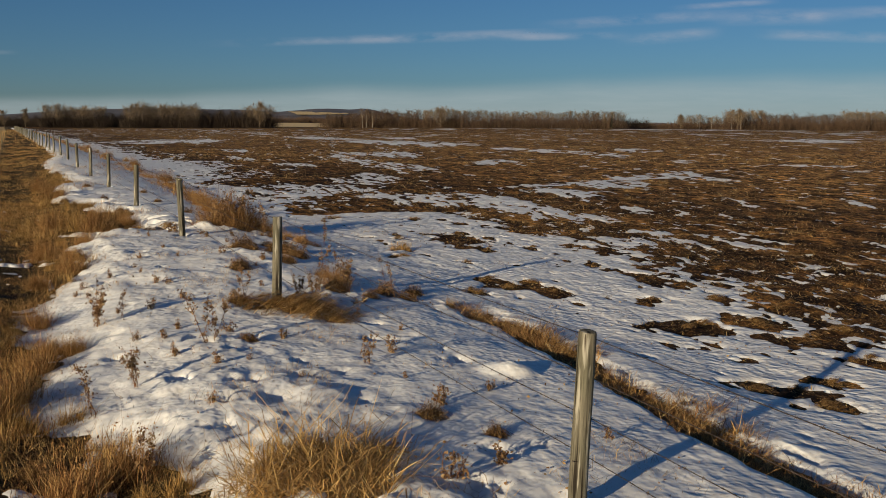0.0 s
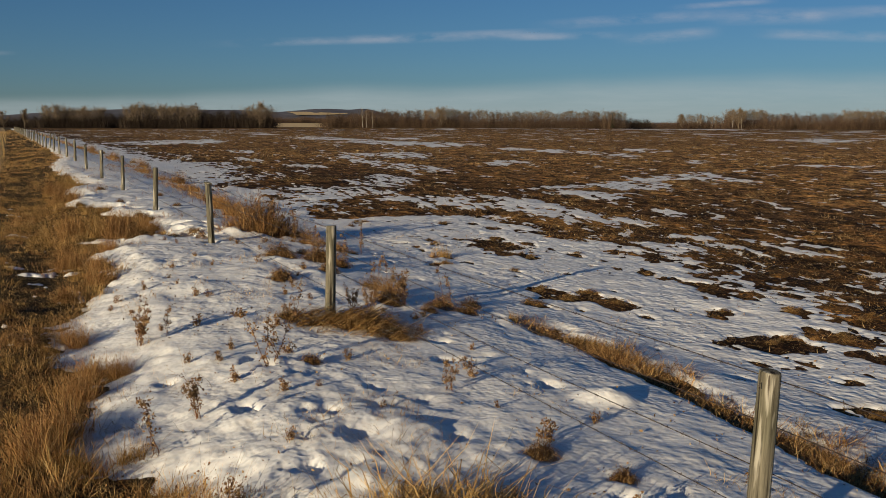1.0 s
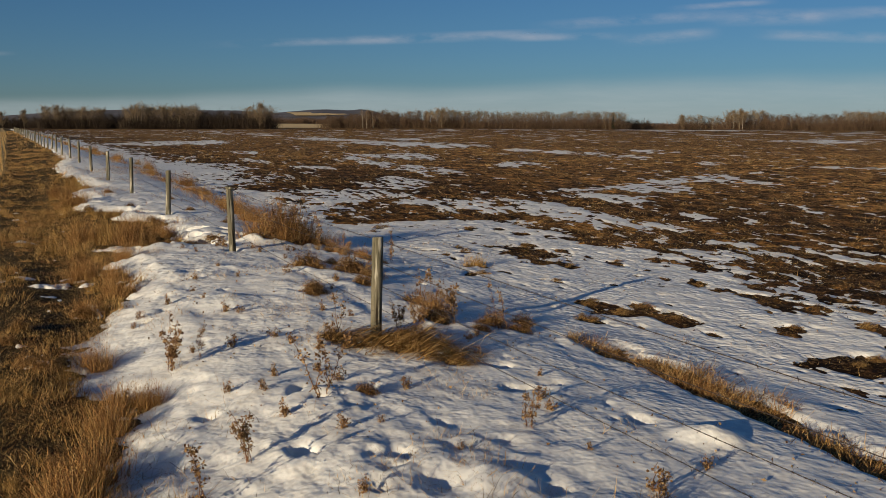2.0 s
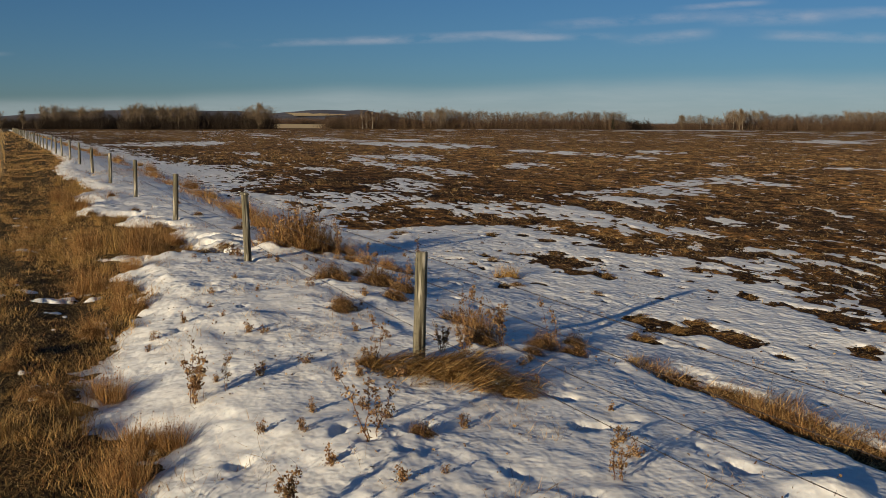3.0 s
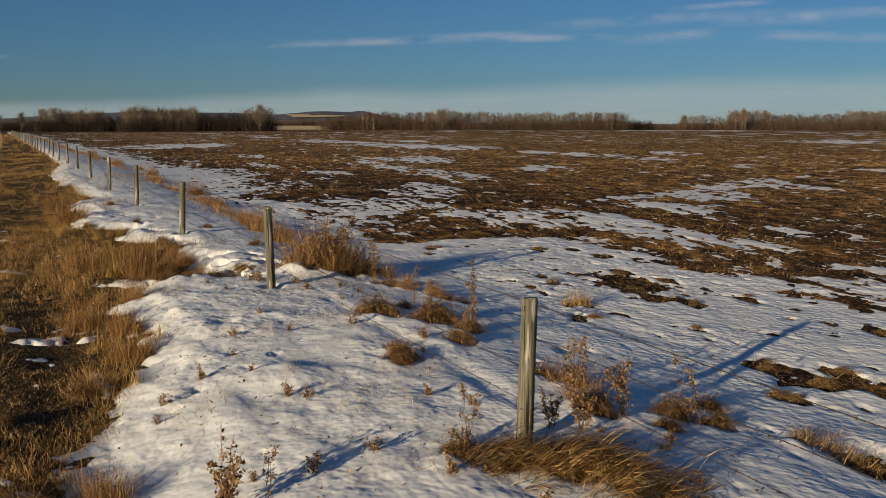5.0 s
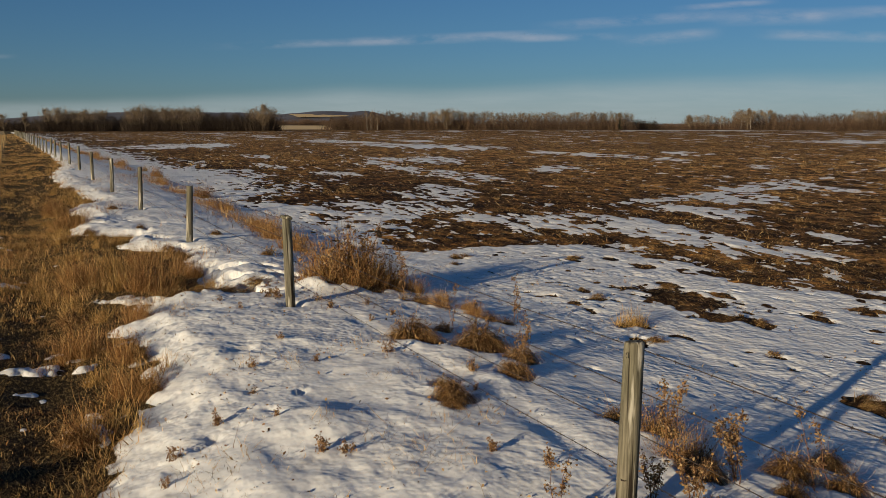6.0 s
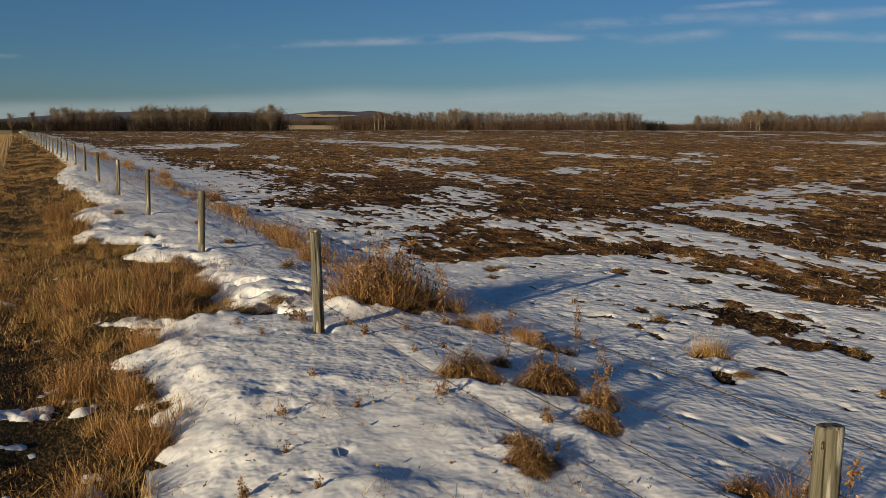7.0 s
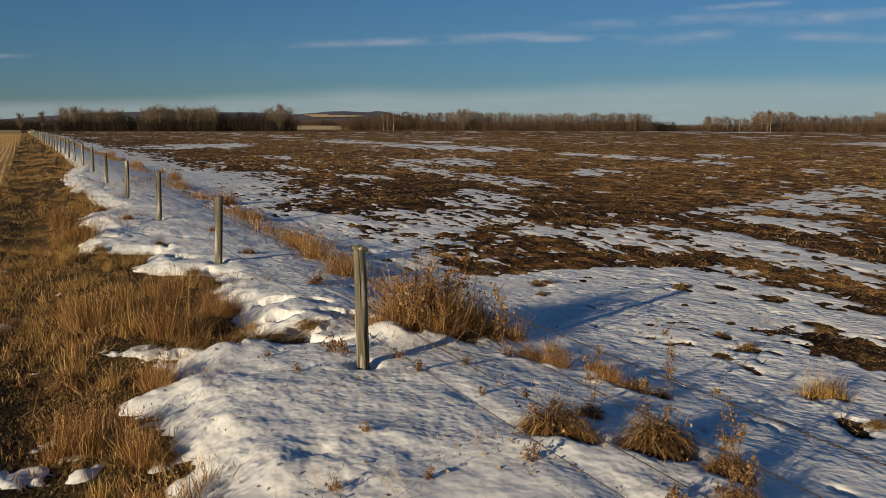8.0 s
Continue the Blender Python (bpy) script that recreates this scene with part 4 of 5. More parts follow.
def build_clods():
    """Lumps of turned soil."""
    rng = np.random.default_rng(48)
    n = 23000
    reach = np.where(np.arange(n) < 9000, 1.0, 0.3)
    x, y = 2.4 + 24 * reach * rng.uniform(0, 1, n), -3 + 43 * (0.12 + 0.88 * reach) * rng.uniform(0, 1, n)
    ok = cover(x, y) < 0.0
    x, y = x[ok], y[ok]
    m = len(x)
    octa = np.array([(1, 0, 0), (0, 1, 0), (-1, 0, 0), (0, -1, 0), (0, 0, 1), (0, 0, -1)], float)
    faces = np.array([(0, 1, 4), (1, 2, 4), (2, 3, 4), (3, 0, 4), (1, 0, 5), (2, 1, 5), (3, 2, 5), (0, 3, 5)])
    size = 0.008 + 0.026 * rng.uniform(0, 1, m) ** 4
    v = octa[None] * rng.uniform(0.6, 1.4, (m, 6, 1)) * size[:, None, None] * np.array([1.3, 1.1, 0.55])
    v += rng.normal(0, 0.2, (m, 6, 3)) * size[:, None, None] * np.array([1, 1, 0.5])
    v += np.stack([x, y, surface(x, y) + 0.3 * size], -1)[:, None]
    t = faces[None] + 6 * np.arange(m)[:, None, None]
    tagged(new("soil_clods", mesh_of("soil_clods", v, None, t, CLOD)), "crumbled dark soil clods on the field", "soil", kind="stuff")


def tube(points, radii, sides=5):
    """A tapering tube along points, as quads."""
    points, radii = np.asarray(points, float), np.asarray(radii, float)
    d = np.gradient(points, axis=0)
    d /= np.linalg.norm(d, axis=1)[:, None] + 1e-9
    ref = np.where(np.abs(d[:, 2:3]) > 0.9, np.array([[1.0, 0, 0]]), np.array([[0, 0, 1.0]]))
    u = np.cross(d, ref)
    u /= np.linalg.norm(u, axis=1)[:, None] + 1e-9
    w = np.cross(d, u)
    a = np.linspace(0, 2 * np.pi, sides, endpoint=False)
    v = points[:, None] + radii[:, None, None] * (np.cos(a)[None, :, None] * u[:, None] + np.sin(a)[None, :, None] * w[:, None])
    n = len(points)
    i, j = np.meshgrid(np.arange(n - 1), np.arange(sides), indexing="ij")
    k = (j + 1) % sides
    q = np.stack([i * sides + j, i * sides + k, (i + 1) * sides + k, (i + 1) * sides + j], -1).reshape(-1, 4)
    return v.reshape(-1, 3), q, np.zeros((0, 3), int)


def weed_meshes(seed, height, stems, leafy, tilt=0.16):
    """Dried weed: stems with side shoots, and the withered leaves and seed heads on them."""
    rng = np.random.default_rng(seed)
    wood, leaves = [], []
    for s in range(stems):
        lean = rng.normal(0, tilt, 2)
        h = height * rng.uniform(0.6, 1.0)
        k = np.linspace(0, 1, 7)
        pts = np.stack([rng.normal(0, 0.03) + lean[0] * h * k ** 1.4, rng.normal(0, 0.03) + lean[1] * h * k ** 1.4, -0.04 + h * k], -1)
        pts[1:, :2] += rng.normal(0, 0.008, (6, 2))
        wood.append(tube(pts, 0.0045 * (1 - 0.7 * k), 4))
        f = rng.uniform(0.12, 1.0, int(44 * leafy * height) + 4)
        where = [np.stack([np.interp(f, k, pts[:, i]) for i in range(3)], -1) + rng.normal(0, 0.02, (len(f), 3)) * [1, 1, 1.5]]
        for b in range(int(6 * leafy) + 2):
            f = rng.uniform(0.25, 0.95)
            p = np.array([np.interp(f, k, pts[:, i]) for i in range(3)])
            a, l = rng.uniform(0, 2 * np.pi), h * rng.uniform(0.05, 0.16) * (1.2 - f)
            end = p + np.array([math.cos(a) * l, math.sin(a) * l, l * rng.uniform(0.2, 1.0)])
            wood.append(tube(np.stack([p, (p + end) / 2 + [0, 0, 0.01], end]), np.array([0.0025, 0.002, 0.001]), 3))
            where.append(end + rng.normal(0, 0.014, (int(10 * leafy) + 2, 3)))
            where.append(p + (end - p) * rng.uniform(0, 1, (5, 1)) + rng.normal(0, 0.012, (5, 3)))
        leaves.append(leaf_bits(np.concatenate(where), 0.026 if height > 0.4 else 0.022, rng))
    v, q, t = join(wood)
    lv, lq, lt = join(leaves)
    return mesh_of("weed_stalk", v, q, t, STALK), mesh_of("weed_leaves", lv, lq, lt, LEAF)


WEED_KIND = {"leafy": [weed_meshes(201 + i, 0.58, 5, 0.95) for i in range(3)], "thin": [weed_meshes(211 + i, 0.72, 2, 0.8) for i in range(3)], "low": [weed_meshes(221 + i, 0.2, 4, 0.35) for i in range(3)], "bushy": [weed_meshes(231 + i, 1.05, 10, 0.4, 0.09) for i in range(3)]}
WEED_LABEL = {"leafy": "dark brown withered leafy weed standing in snow", "thin": "tall thin dried weed with seed heads in snow", "low": "low sprig of dried brown weed poking through snow", "bushy": "many-stemmed reddish dried weed rising out of a grass clump"}
TALL_WEEDS = [(0.56, 10.35, 0.75, "thin"), (1.08, 9.85, 0.95, "thin"), (1.2, 9.3, 0.8, "thin"), (1.1, 7.2, 0.8, "thin"), (0.3, 6.35, 0.6, "leafy"), (1.1, 13.5, 1.0, "bushy"), (1.3, 13.45, 0.9, "bushy"), (0.95, 13.6, 0.85, "bushy"), (0.9, 8.9, 0.75, "thin"), (-0.5, 6.25, 0.6, "leafy"), (-2.0, 6.2, 1.0, "leafy"), (-1.72, 6.2, 0.6, "thin"), (-1.17, 4.5, 1.0, "thin"), (-1.05, 4.55, 0.85, "thin"), (-0.34, 6.35, 0.75, "thin"), (-2.3, 3.25, 0.85, "thin"), (-1.9, 3.7, 0.7, "leafy"), (0.0, 3.3, 0.55, "leafy"), (1.45, 6.2, 0.85, "thin"), (0.95, 6.4, 0.9, "leafy"), (0.75, 6.75, 0.9, "thin"), (0.45, 6.2, 0.7, "leafy"), (1.1, 13.2, 1.4, "thin"), (1.3, 13.7, 1.5, "thin"), (0.9, 13.3, 1.2, "leafy"), (1.6, 12.9, 1.1, "thin"), (2.2, 11.1, 0.85, "thin"), (1.35, 9.45, 0.8, "thin"), (1.3, 10.9, 0.8, "thin"), (-2.1, 1.7, 0.8, "thin")]
LOW_WEEDS = [(-1.39, 6.4, 0.9, "low"), (-0.85, 4.9, 0.9, "low"), (-1.6, 8.85, 0.9, "low"), (-0.65, 1.15, 1.1, "low"), (-0.47, 0.6, 1.2, "low"), (-1.3, 5.3, 0.8, "low"), (-1.5, 4.3, 1.0, "low"), (-1.2, 3.8, 0.8, "low"), (-0.5, 9.9, 0.6, "low"), (-1.7, 5.1, 0.7, "low"), (0.35, 12.0, 0.9, "low"), (-0.1, 12.9, 1.3, "low"), (0.5, 14.3, 1.2, "low"), (0.9, 16.5, 1.2, "low"), (0.1, 2.0, 1.1, "low"), (-1.45, 2.7, 0.7, "low"), (-0.1, 0.7, 1.0, "low")]


def build_weeds():
    rng = random.Random(3)
    for x, y, size, kind in TALL_WEEDS + LOW_WEEDS:
        stalk, leaves = WEED_KIND[kind][rng.randrange(3)]
        weed = tagged(new("dried_weed"), WEED_LABEL[kind], "weed", "dried weeds by the fence")
        weed.matrix_basis = pose(x, y, height_at(x, y), 0, 0, rng.uniform(0, 360)) @ Matrix.Scale(size, 4)
        part("stalk", stalk, weed)
        part("leaves", leaves, weed, "withered brown leaves and seed heads")
    for i in range(46):
        x, y = rng.uniform(-2.4, 1.0), rng.uniform(0.6, 13)
        if cover(np.array([x]), np.array([y]))[0] > 0.5:
            stalk, leaves = WEED_KIND["low"][rng.randrange(3)]
            weed = tagged(new("dried_weed"), WEED_LABEL["low"], "weed", "dried weeds by the fence")
            weed.matrix_basis = pose(x, y, height_at(x, y), 0, 0, rng.uniform(0, 360)) @ Matrix.Scale(rng.uniform(0.4, 0.9), 4)
            part("stalk", stalk, weed)
            part("leaves", leaves, weed, "withered brown leaves and seed heads")


def build_tufts():
    rng = random.Random(4)
    for x, y, size, kind in TUFTS:
        grass_tuft(x, y, 1.2 * size, kind, rng, "grass tufts by the fence")
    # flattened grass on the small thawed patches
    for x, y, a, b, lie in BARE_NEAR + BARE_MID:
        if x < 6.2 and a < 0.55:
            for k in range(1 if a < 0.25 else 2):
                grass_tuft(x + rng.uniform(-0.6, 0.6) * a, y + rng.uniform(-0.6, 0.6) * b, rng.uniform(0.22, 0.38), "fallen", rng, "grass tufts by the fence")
    # grass clumps in the margin
    for i in range(60):
        y = 0.3 + 34 * rng.random() ** 1.2
        x = edge_left(y) - rng.uniform(0.0, 0.9) ** 1.5
        grass_tuft(x, y, rng.uniform(0.4, 0.85), rng.choice(("tall", "tall", "russet", "dome", "dome")), rng, "grass tufts in the margin")
    # brushy clumps where the margin reaches into the snow
    for x, y, size, kind in ((-1.97, 10.3, 0.75, "russet"), (-1.85, 10.15, 0.6, "dome"), (-1.92, 11.45, 0.7, "russet"), (-1.8, 11.3, 0.5, "dome"), (-2.0, 13.2, 0.7, "tall"), (-1.6, 12.9, 0.6, "russet"), (-2.55, 7.0, 0.6, "russet"), (-2.8, 6.6, 0.6, "tall"), (-2.4, 3.3, 0.7, "tall"), (-2.3, 1.95, 0.8, "tall"), (-1.9, 1.5, 0.7, "tall"), (-2.64, 5.1, 0.6, "russet"), (-1.2, 14.6, 1.1, "russet"), (-1.6, 14.9, 1.2, "tall"), (-0.9, 15.0, 0.8, "dome"), (-2.0, 15.6, 1.1, "russet"), (-1.5, 15.9, 1.2, "tall"), (-1.0, 16.8, 0.9, "russet"), (-2.2, 13.9, 0.9, "tall"), (-1.9, 20.6, 1.1, "tall"), (-1.6, 23.0, 1.1, "russet"), (-2.3, 11.8, 0.8, "russet"), (-2.2, 10.9, 0.8, "tall"), (-2.5, 9.4, 0.7, "dome"), (-1.9, 18.2, 1.0, "tall"), (-1.3, 28.3, 1.2, "tall"), (-1.8, 26.0, 1.1, "russet")):
        grass_tuft(x, y, size, kind, rng, "grass tufts in the margin")
    # stubble left in the tilled field
    for x, y, s in ((27.7, 54.5, 2.6), (28.9, 32.8, 1.6), (8.9, 10.4, 1.1), (12.8, 20.3, 1.3), (13.2, 13.2, 1.1), (20.2, 41, 2.0), (20.8, 35.2, 1.6), (14.7, 34.4, 1.5), (28.3, 31.2, 1.7), (26.9, 76, 3.0), (87, 186, 5.0)):
        grass_tuft(x, y, s, "stubble", rng, "stubble tufts in the field")
    for i in range(230):
        d = 8 + 75 * rng.random() ** 1.5
        a = rng.uniform(0.02, 0.95)
        x, y = -2.7 + d * math.sin(a), -1 + d * math.cos(a)
        if x > 6.5 and cover(np.array([x]), np.array([y]))[0] < 0.1:
            grass_tuft(x, y, rng.uniform(0.7, 1.5) * (1 + d / 110), "stubble", rng, "stubble tufts in the field")


# ================= fence =================
def post_mesh(seed, height, radius):
    """A round post: slight taper, uneven sides, a bevelled and slightly slanted top."""
    rng = np.random.default_rng(seed)
    sides, ks = 24, np.concatenate([np.linspace(-0.35, height - 0.03, 22), [height - 0.012, height - 0.002, height]])
    a = np.linspace(0, 2 * np.pi, sides, endpoint=False)
    ring = radius * (1 + 0.025 * np.sin(a * 2 + rng.uniform(0, 6)) + 0.012 * rng.normal(0, 1, sides))
    slant = rng.uniform(-0.10, 0.10, 2)
    v = []
    for i, k in enumerate(ks):
        r = ring * (1.03 - 0.06 * max(k, 0) / height) * (1 + 0.006 * rng.normal(0, 1, sides))
        r = r * {len(ks) - 3: 0.985, len(ks) - 2: 0.93, len(ks) - 1: 0.84}.get(i, 1.0)
        x, y = r * np.cos(a) + 0.004 * math.sin(3 * k + seed), r * np.sin(a) + 0.004 * math.cos(2.3 * k + seed)
        z = np.full(sides, k) + (slant[0] * x + slant[1] * y) * (1 if k > height - 0.05 else 0)
        v.append(np.stack([x, y, z], -1))
    v.append(np.array([[0, 0, height + 0.002]]))
    v = np.concatenate(v)
    n = len(ks)
    i, j = np.meshgrid(np.arange(n - 1), np.arange(sides), indexing="ij")
    q = np.stack([i * sides + j, i * sides + (j + 1) % sides, (i + 1) * sides + (j + 1) % sides, (i + 1) * sides + j], -1).reshape(-1, 4)
    j = np.arange(sides)
    t = np.stack([(n - 1) * sides + j, (n - 1) * sides + (j + 1) % sides, np.full(sides, n * sides)], -1)
    me = mesh_of("post", v, q, t, WOOD, smooth=True)
    me.polygons.foreach_set("use_smooth", np.concatenate([np.ones(len(q), bool), np.zeros(len(t), bool)]))
    return me


WIRE_DROP = (0.045, 0.27, 0.50, 0.73)
POST_TOP = {0: 1.03, 1: 1.08, 2: 1.16, 3: 1.17, 4: 1.25}
LEAN = {0: (1.3, 1.0), 1: (0.8, 0.6), 2: (-2.0, -0.6), 3: (0.5, -1.6), 4: (0.4, -0.5)}


def top_of(k):
    return POST_TOP.get(k, height_at(0.0, POST_STEP * k) + 1.0)


def wire_span(y0, y1, z0, z1, near, seed):
    """One strand between two posts: two twisted wires near by, one farther off."""
    rng = np.random.default_rng(seed)
    n = 260 if near else 10
    k = np.linspace(0, 1, n)
    sag = 0.02 * rng.uniform(0.4, 1.4)
    mid = np.stack([np.full(n, 0.062), y0 + (y1 - y0) * k, z0 + (z1 - z0) * k - 4 * sag * k * (1 - k)], -1)
    if not near:
        return join([tube(mid, np.full(n, 0.0034), 4)])
    bits = []
    for side in (0, np.pi):
        a = 2 * np.pi * k * (y1 - y0) / 0.075 + side
        bits.append(tube(mid + 0.0016 * np.stack([np.cos(a), 0 * a, np.sin(a)], -1), np.full(n, 0.0019), 4))
    return join(bits)


def barbs(y0, y1, z0, z1, seed):
    """The barbs of one strand: two short wires wound round it, every 13 cm."""
    rng = np.random.default_rng(seed)
    sag = 0.02 * rng.uniform(0.4, 1.4)
    bits = []
    for y in np.arange(y0 + 0.08, y1 - 0.05, 0.13):
        k = (y - y0) / (y1 - y0)
        c = np.array([0.062, y, z0 + (z1 - z0) * k - 4 * sag * k * (1 - k)])
        for s in range(2):
            d = rng.normal(0, 1, 3) * np.array([1, 0.35, 1])
            d *= 0.017 / np.linalg.norm(d)
            bits.append(tube(np.stack([c - d, c, c + d]), np.array([0.0006, 0.0018, 0.0006]), 3))
        w = np.linspace(0, 1, 8)
        bits.append(tube(c + np.stack([0.0042 * np.cos(w * 16), 0.014 * (w - 0.5), 0.0042 * np.sin(w * 16)], -1), np.full(8, 0.0012), 3))
    return join(bits)


def staple_mesh():
    k = np.linspace(0, np.pi, 7)
    v, q, t = tube(np.stack([0.012 * np.sin(k), 0 * k, 0.014 * np.cos(k)], -1), np.full(7, 0.0022), 4)
    return mesh_of("staple", v, q, t, STEEL)


def chip_mesh():
    """A torn, weathered flake of wood, wider than the post that it lies on."""
    rng = np.random.default_rng(377)
    a = np.linspace(0, 2 * np.pi, 14, endpoint=False)
    r = 0.058 * (1 + 0.28 * rng.normal(0, 1, 14).clip(-1, 1))
    rim = np.stack([1.25 * r * np.cos(a), 0.8 * r * np.sin(a)], -1)
    v = [np.column_stack([rim * k, z + 0.007 * rng.normal(0, 1, 14)]) for k, z in ((0.8, 0.0), (1.0, 0.012), (0.9, 0.026), (0.4, 0.036))]
    i, j = np.meshgrid(np.arange(3), np.arange(14), indexing="ij")
    k = (j + 1) % 14
    q = np.stack([i * 14 + j, i * 14 + k, (i + 1) * 14 + k, (i + 1) * 14 + j], -1).reshape(-1, 4)
    j = np.arange(12)
    t = np.concatenate([np.stack([np.full(12, 42), 43 + j, 44 + j], -1), np.stack([np.zeros(12, int), 2 + j, 1 + j], -1)])
    return mesh_of("wood_chip", np.concatenate(v), q, t, WOOD)


def build_fence():
    fence = tagged(new("barbed_wire_fence"), "four-strand barbed wire fence on weathered round wooden posts", "fence")
    rng = random.Random(11)
    far_posts = [post_mesh(320 + i, 1.0, 0.056) for i in range(4)]
    staple = staple_mesh()
    for i, y in enumerate(POST_Y):
        k = i - 1
        foot = height_at(0.3, y) - 0.02
        tall = top_of(k) - foot
        lx, ly = LEAN.get(k, (rng.gauss(0, 1.2), rng.gauss(0, 1.2)))
        me = post_mesh(300 + k, tall, 0.055 if k % 2 else 0.052) if -1 <= k < 5 else far_posts[k % 4]
        post = part("post", me, fence, at=pose(rng.gauss(0, 0.02) if k > 4 else 0, y, foot, lx, ly, rng.uniform(0, 360) if k > 4 else 40 * k))
        if -1 <= k < 4:
            for drop in WIRE_DROP:
                part("staple", staple, post, "small rusty wire staple", post.matrix_basis.inverted() @ pose(0.052, y, top_of(k) - drop))
        if k == 2:
            part("wood_chip", chip_mesh(), post, "torn flake of brown weathered wood", pose(0.008, 0, tall - 0.004, 6, -4, 30))
        if k in (0, 1, 2):
            for drop, lie in ((0.06, 0), (0.725, 90)):
                part("staple", staple, post, "small rusty wire staple", post.matrix_basis.inverted() @ pose(-0.046, y - 0.03, top_of(k) - drop, 0, 0, 205) @ pose(0, 0, 0, lie))
        if i + 1 < len(POST_Y):
            y1 = POST_Y[i + 1]
            for j, drop in enumerate(WIRE_DROP):
                z0, z1 = top_of(k) - drop, top_of(k + 1) - drop
                seed = 400 + 10 * i + j
                v, q, t = wire_span(y, y1, z0, z1, k < 3, seed)
                wire = part("wire", mesh_of("wire", v, q, t, STEEL), fence)
                if k < 3:
                    v, q, t = barbs(y, y1, z0, z1, seed)
                    tagged(part("barbing", mesh_of("barbing", v, q, t, STEEL), wire), kind="stuff")


# ================= the distance =================
def strips(a, b, wa, wb, rng):
    """Flat tapering limbs from a to b, each with two crossing faces."""
    d = b - a
    s = np.cross(d, rng.normal(0, 1, d.shape))
    s /= np.linalg.norm(s, axis=1)[:, None] + 1e-9
    n = len(a)
    v = np.stack([a - s * wa / 2, a + s * wa / 2, b + s * wb / 2, b - s * wb / 2], 1).reshape(-1, 3)
    return v, np.arange(4 * n).reshape(-1, 4), np.zeros((0, 3), int)


def bare_tree(h, rng, limbs=16, twigs=22, spread=0.28, low=0.25):
    """Trunk, limbs and twigs of a leafless tree; returns wood and twigs."""
    k = np.linspace(0, 1, 6)
    lean = rng.normal(0, 0.03, 2) * h
    trunk = np.stack([lean[0] * k, lean[1] * k, h * 0.94 * k], -1) + np.concatenate([np.zeros((1, 3)), rng.normal(0, 0.012 * h, (5, 3)) * [1, 1, 0]])
    wood = [tube(trunk, h * 0.013 * (1.05 - k), 5)]
    f = rng.uniform(low, 0.86, limbs)
    a = np.stack([np.interp(f, k, trunk[:, i]) for i in range(3)], -1)
    turn = rng.uniform(0, 2 * np.pi, limbs)
    run = h * spread * (1.05 - 0.75 * f) * rng.uniform(0.45, 1.1, limbs)
    b = a + np.stack([np.cos(turn) * run, np.sin(turn) * run, run * rng.uniform(0.6, 2.0, limbs)], -1)
    b[:, 2] = np.minimum(b[:, 2], h * rng.uniform(0.8, 1.0, limbs))
    for i in range(limbs):
        m = (a[i] + b[i]) / 2 - [0, 0, 0.04 * run[i]]
        wood.append(tube(np.stack([a[i], m, b[i]]), h * np.array([0.005, 0.0035, 0.0015]), 3))
    u = rng.uniform(0.0, 1, (limbs, twigs, 1))
    ta = (a[:, None] + (b - a)[:, None] * u).reshape(-1, 3)
    td = rng.normal(0, 1, ta.shape) + np.array([0, 0, 0.9])
    td /= np.linalg.norm(td, axis=1)[:, None]
    tb = ta + td * h * rng.uniform(0.03, 0.12, (len(ta), 1))
    tw = [strips(ta, tb, 0.006 * h, 0.0025 * h, rng)]
    tc = tb + (td + rng.normal(0, 0.6, td.shape)) * h * rng.uniform(0.02, 0.05, (len(ta), 1))
    tw.append(strips((ta + tb) / 2, tc, 0.0045 * h, 0.0015 * h, rng))
    return join(wood), join(tw)


def brush(h, w, n, rng):
    """A thicket of upright stems."""
    a = np.stack([rng.normal(0, w / 2, n), rng.normal(0, w / 2, n), np.zeros(n)], -1)
    b = a + np.stack([rng.normal(0, 0.25, n) * h, rng.normal(0, 0.25, n) * h, h * rng.uniform(0.35, 1.0, n)], -1)
    m = rng.integers(0, n, 2 * n)
    c = a[m] + (b - a)[m] * rng.uniform(0.3, 0.9, (2 * n, 1))
    d = c + rng.normal(0, 0.18, (2 * n, 3)) * h + [0, 0, 0.15 * h]
    d[:, 2] = np.maximum(d[:, 2], 0.05)
    return join([strips(a, b, 0.09, 0.04, rng), strips(c, d, 0.07, 0.03, rng)])


RNG_TREE = np.random.default_rng(71)
TREE_KIND = {"aspen": [bare_tree(10.0, RNG_TREE, 27, 10, 0.33, 0.2) for i in range(6)], "spread": [bare_tree(10.0, RNG_TREE, 29, 11, 0.4, 0.15) for i in range(4)]}
BRUSH_KIND = [brush(4.0, 3.2, 42, RNG_TREE) for i in range(5)]
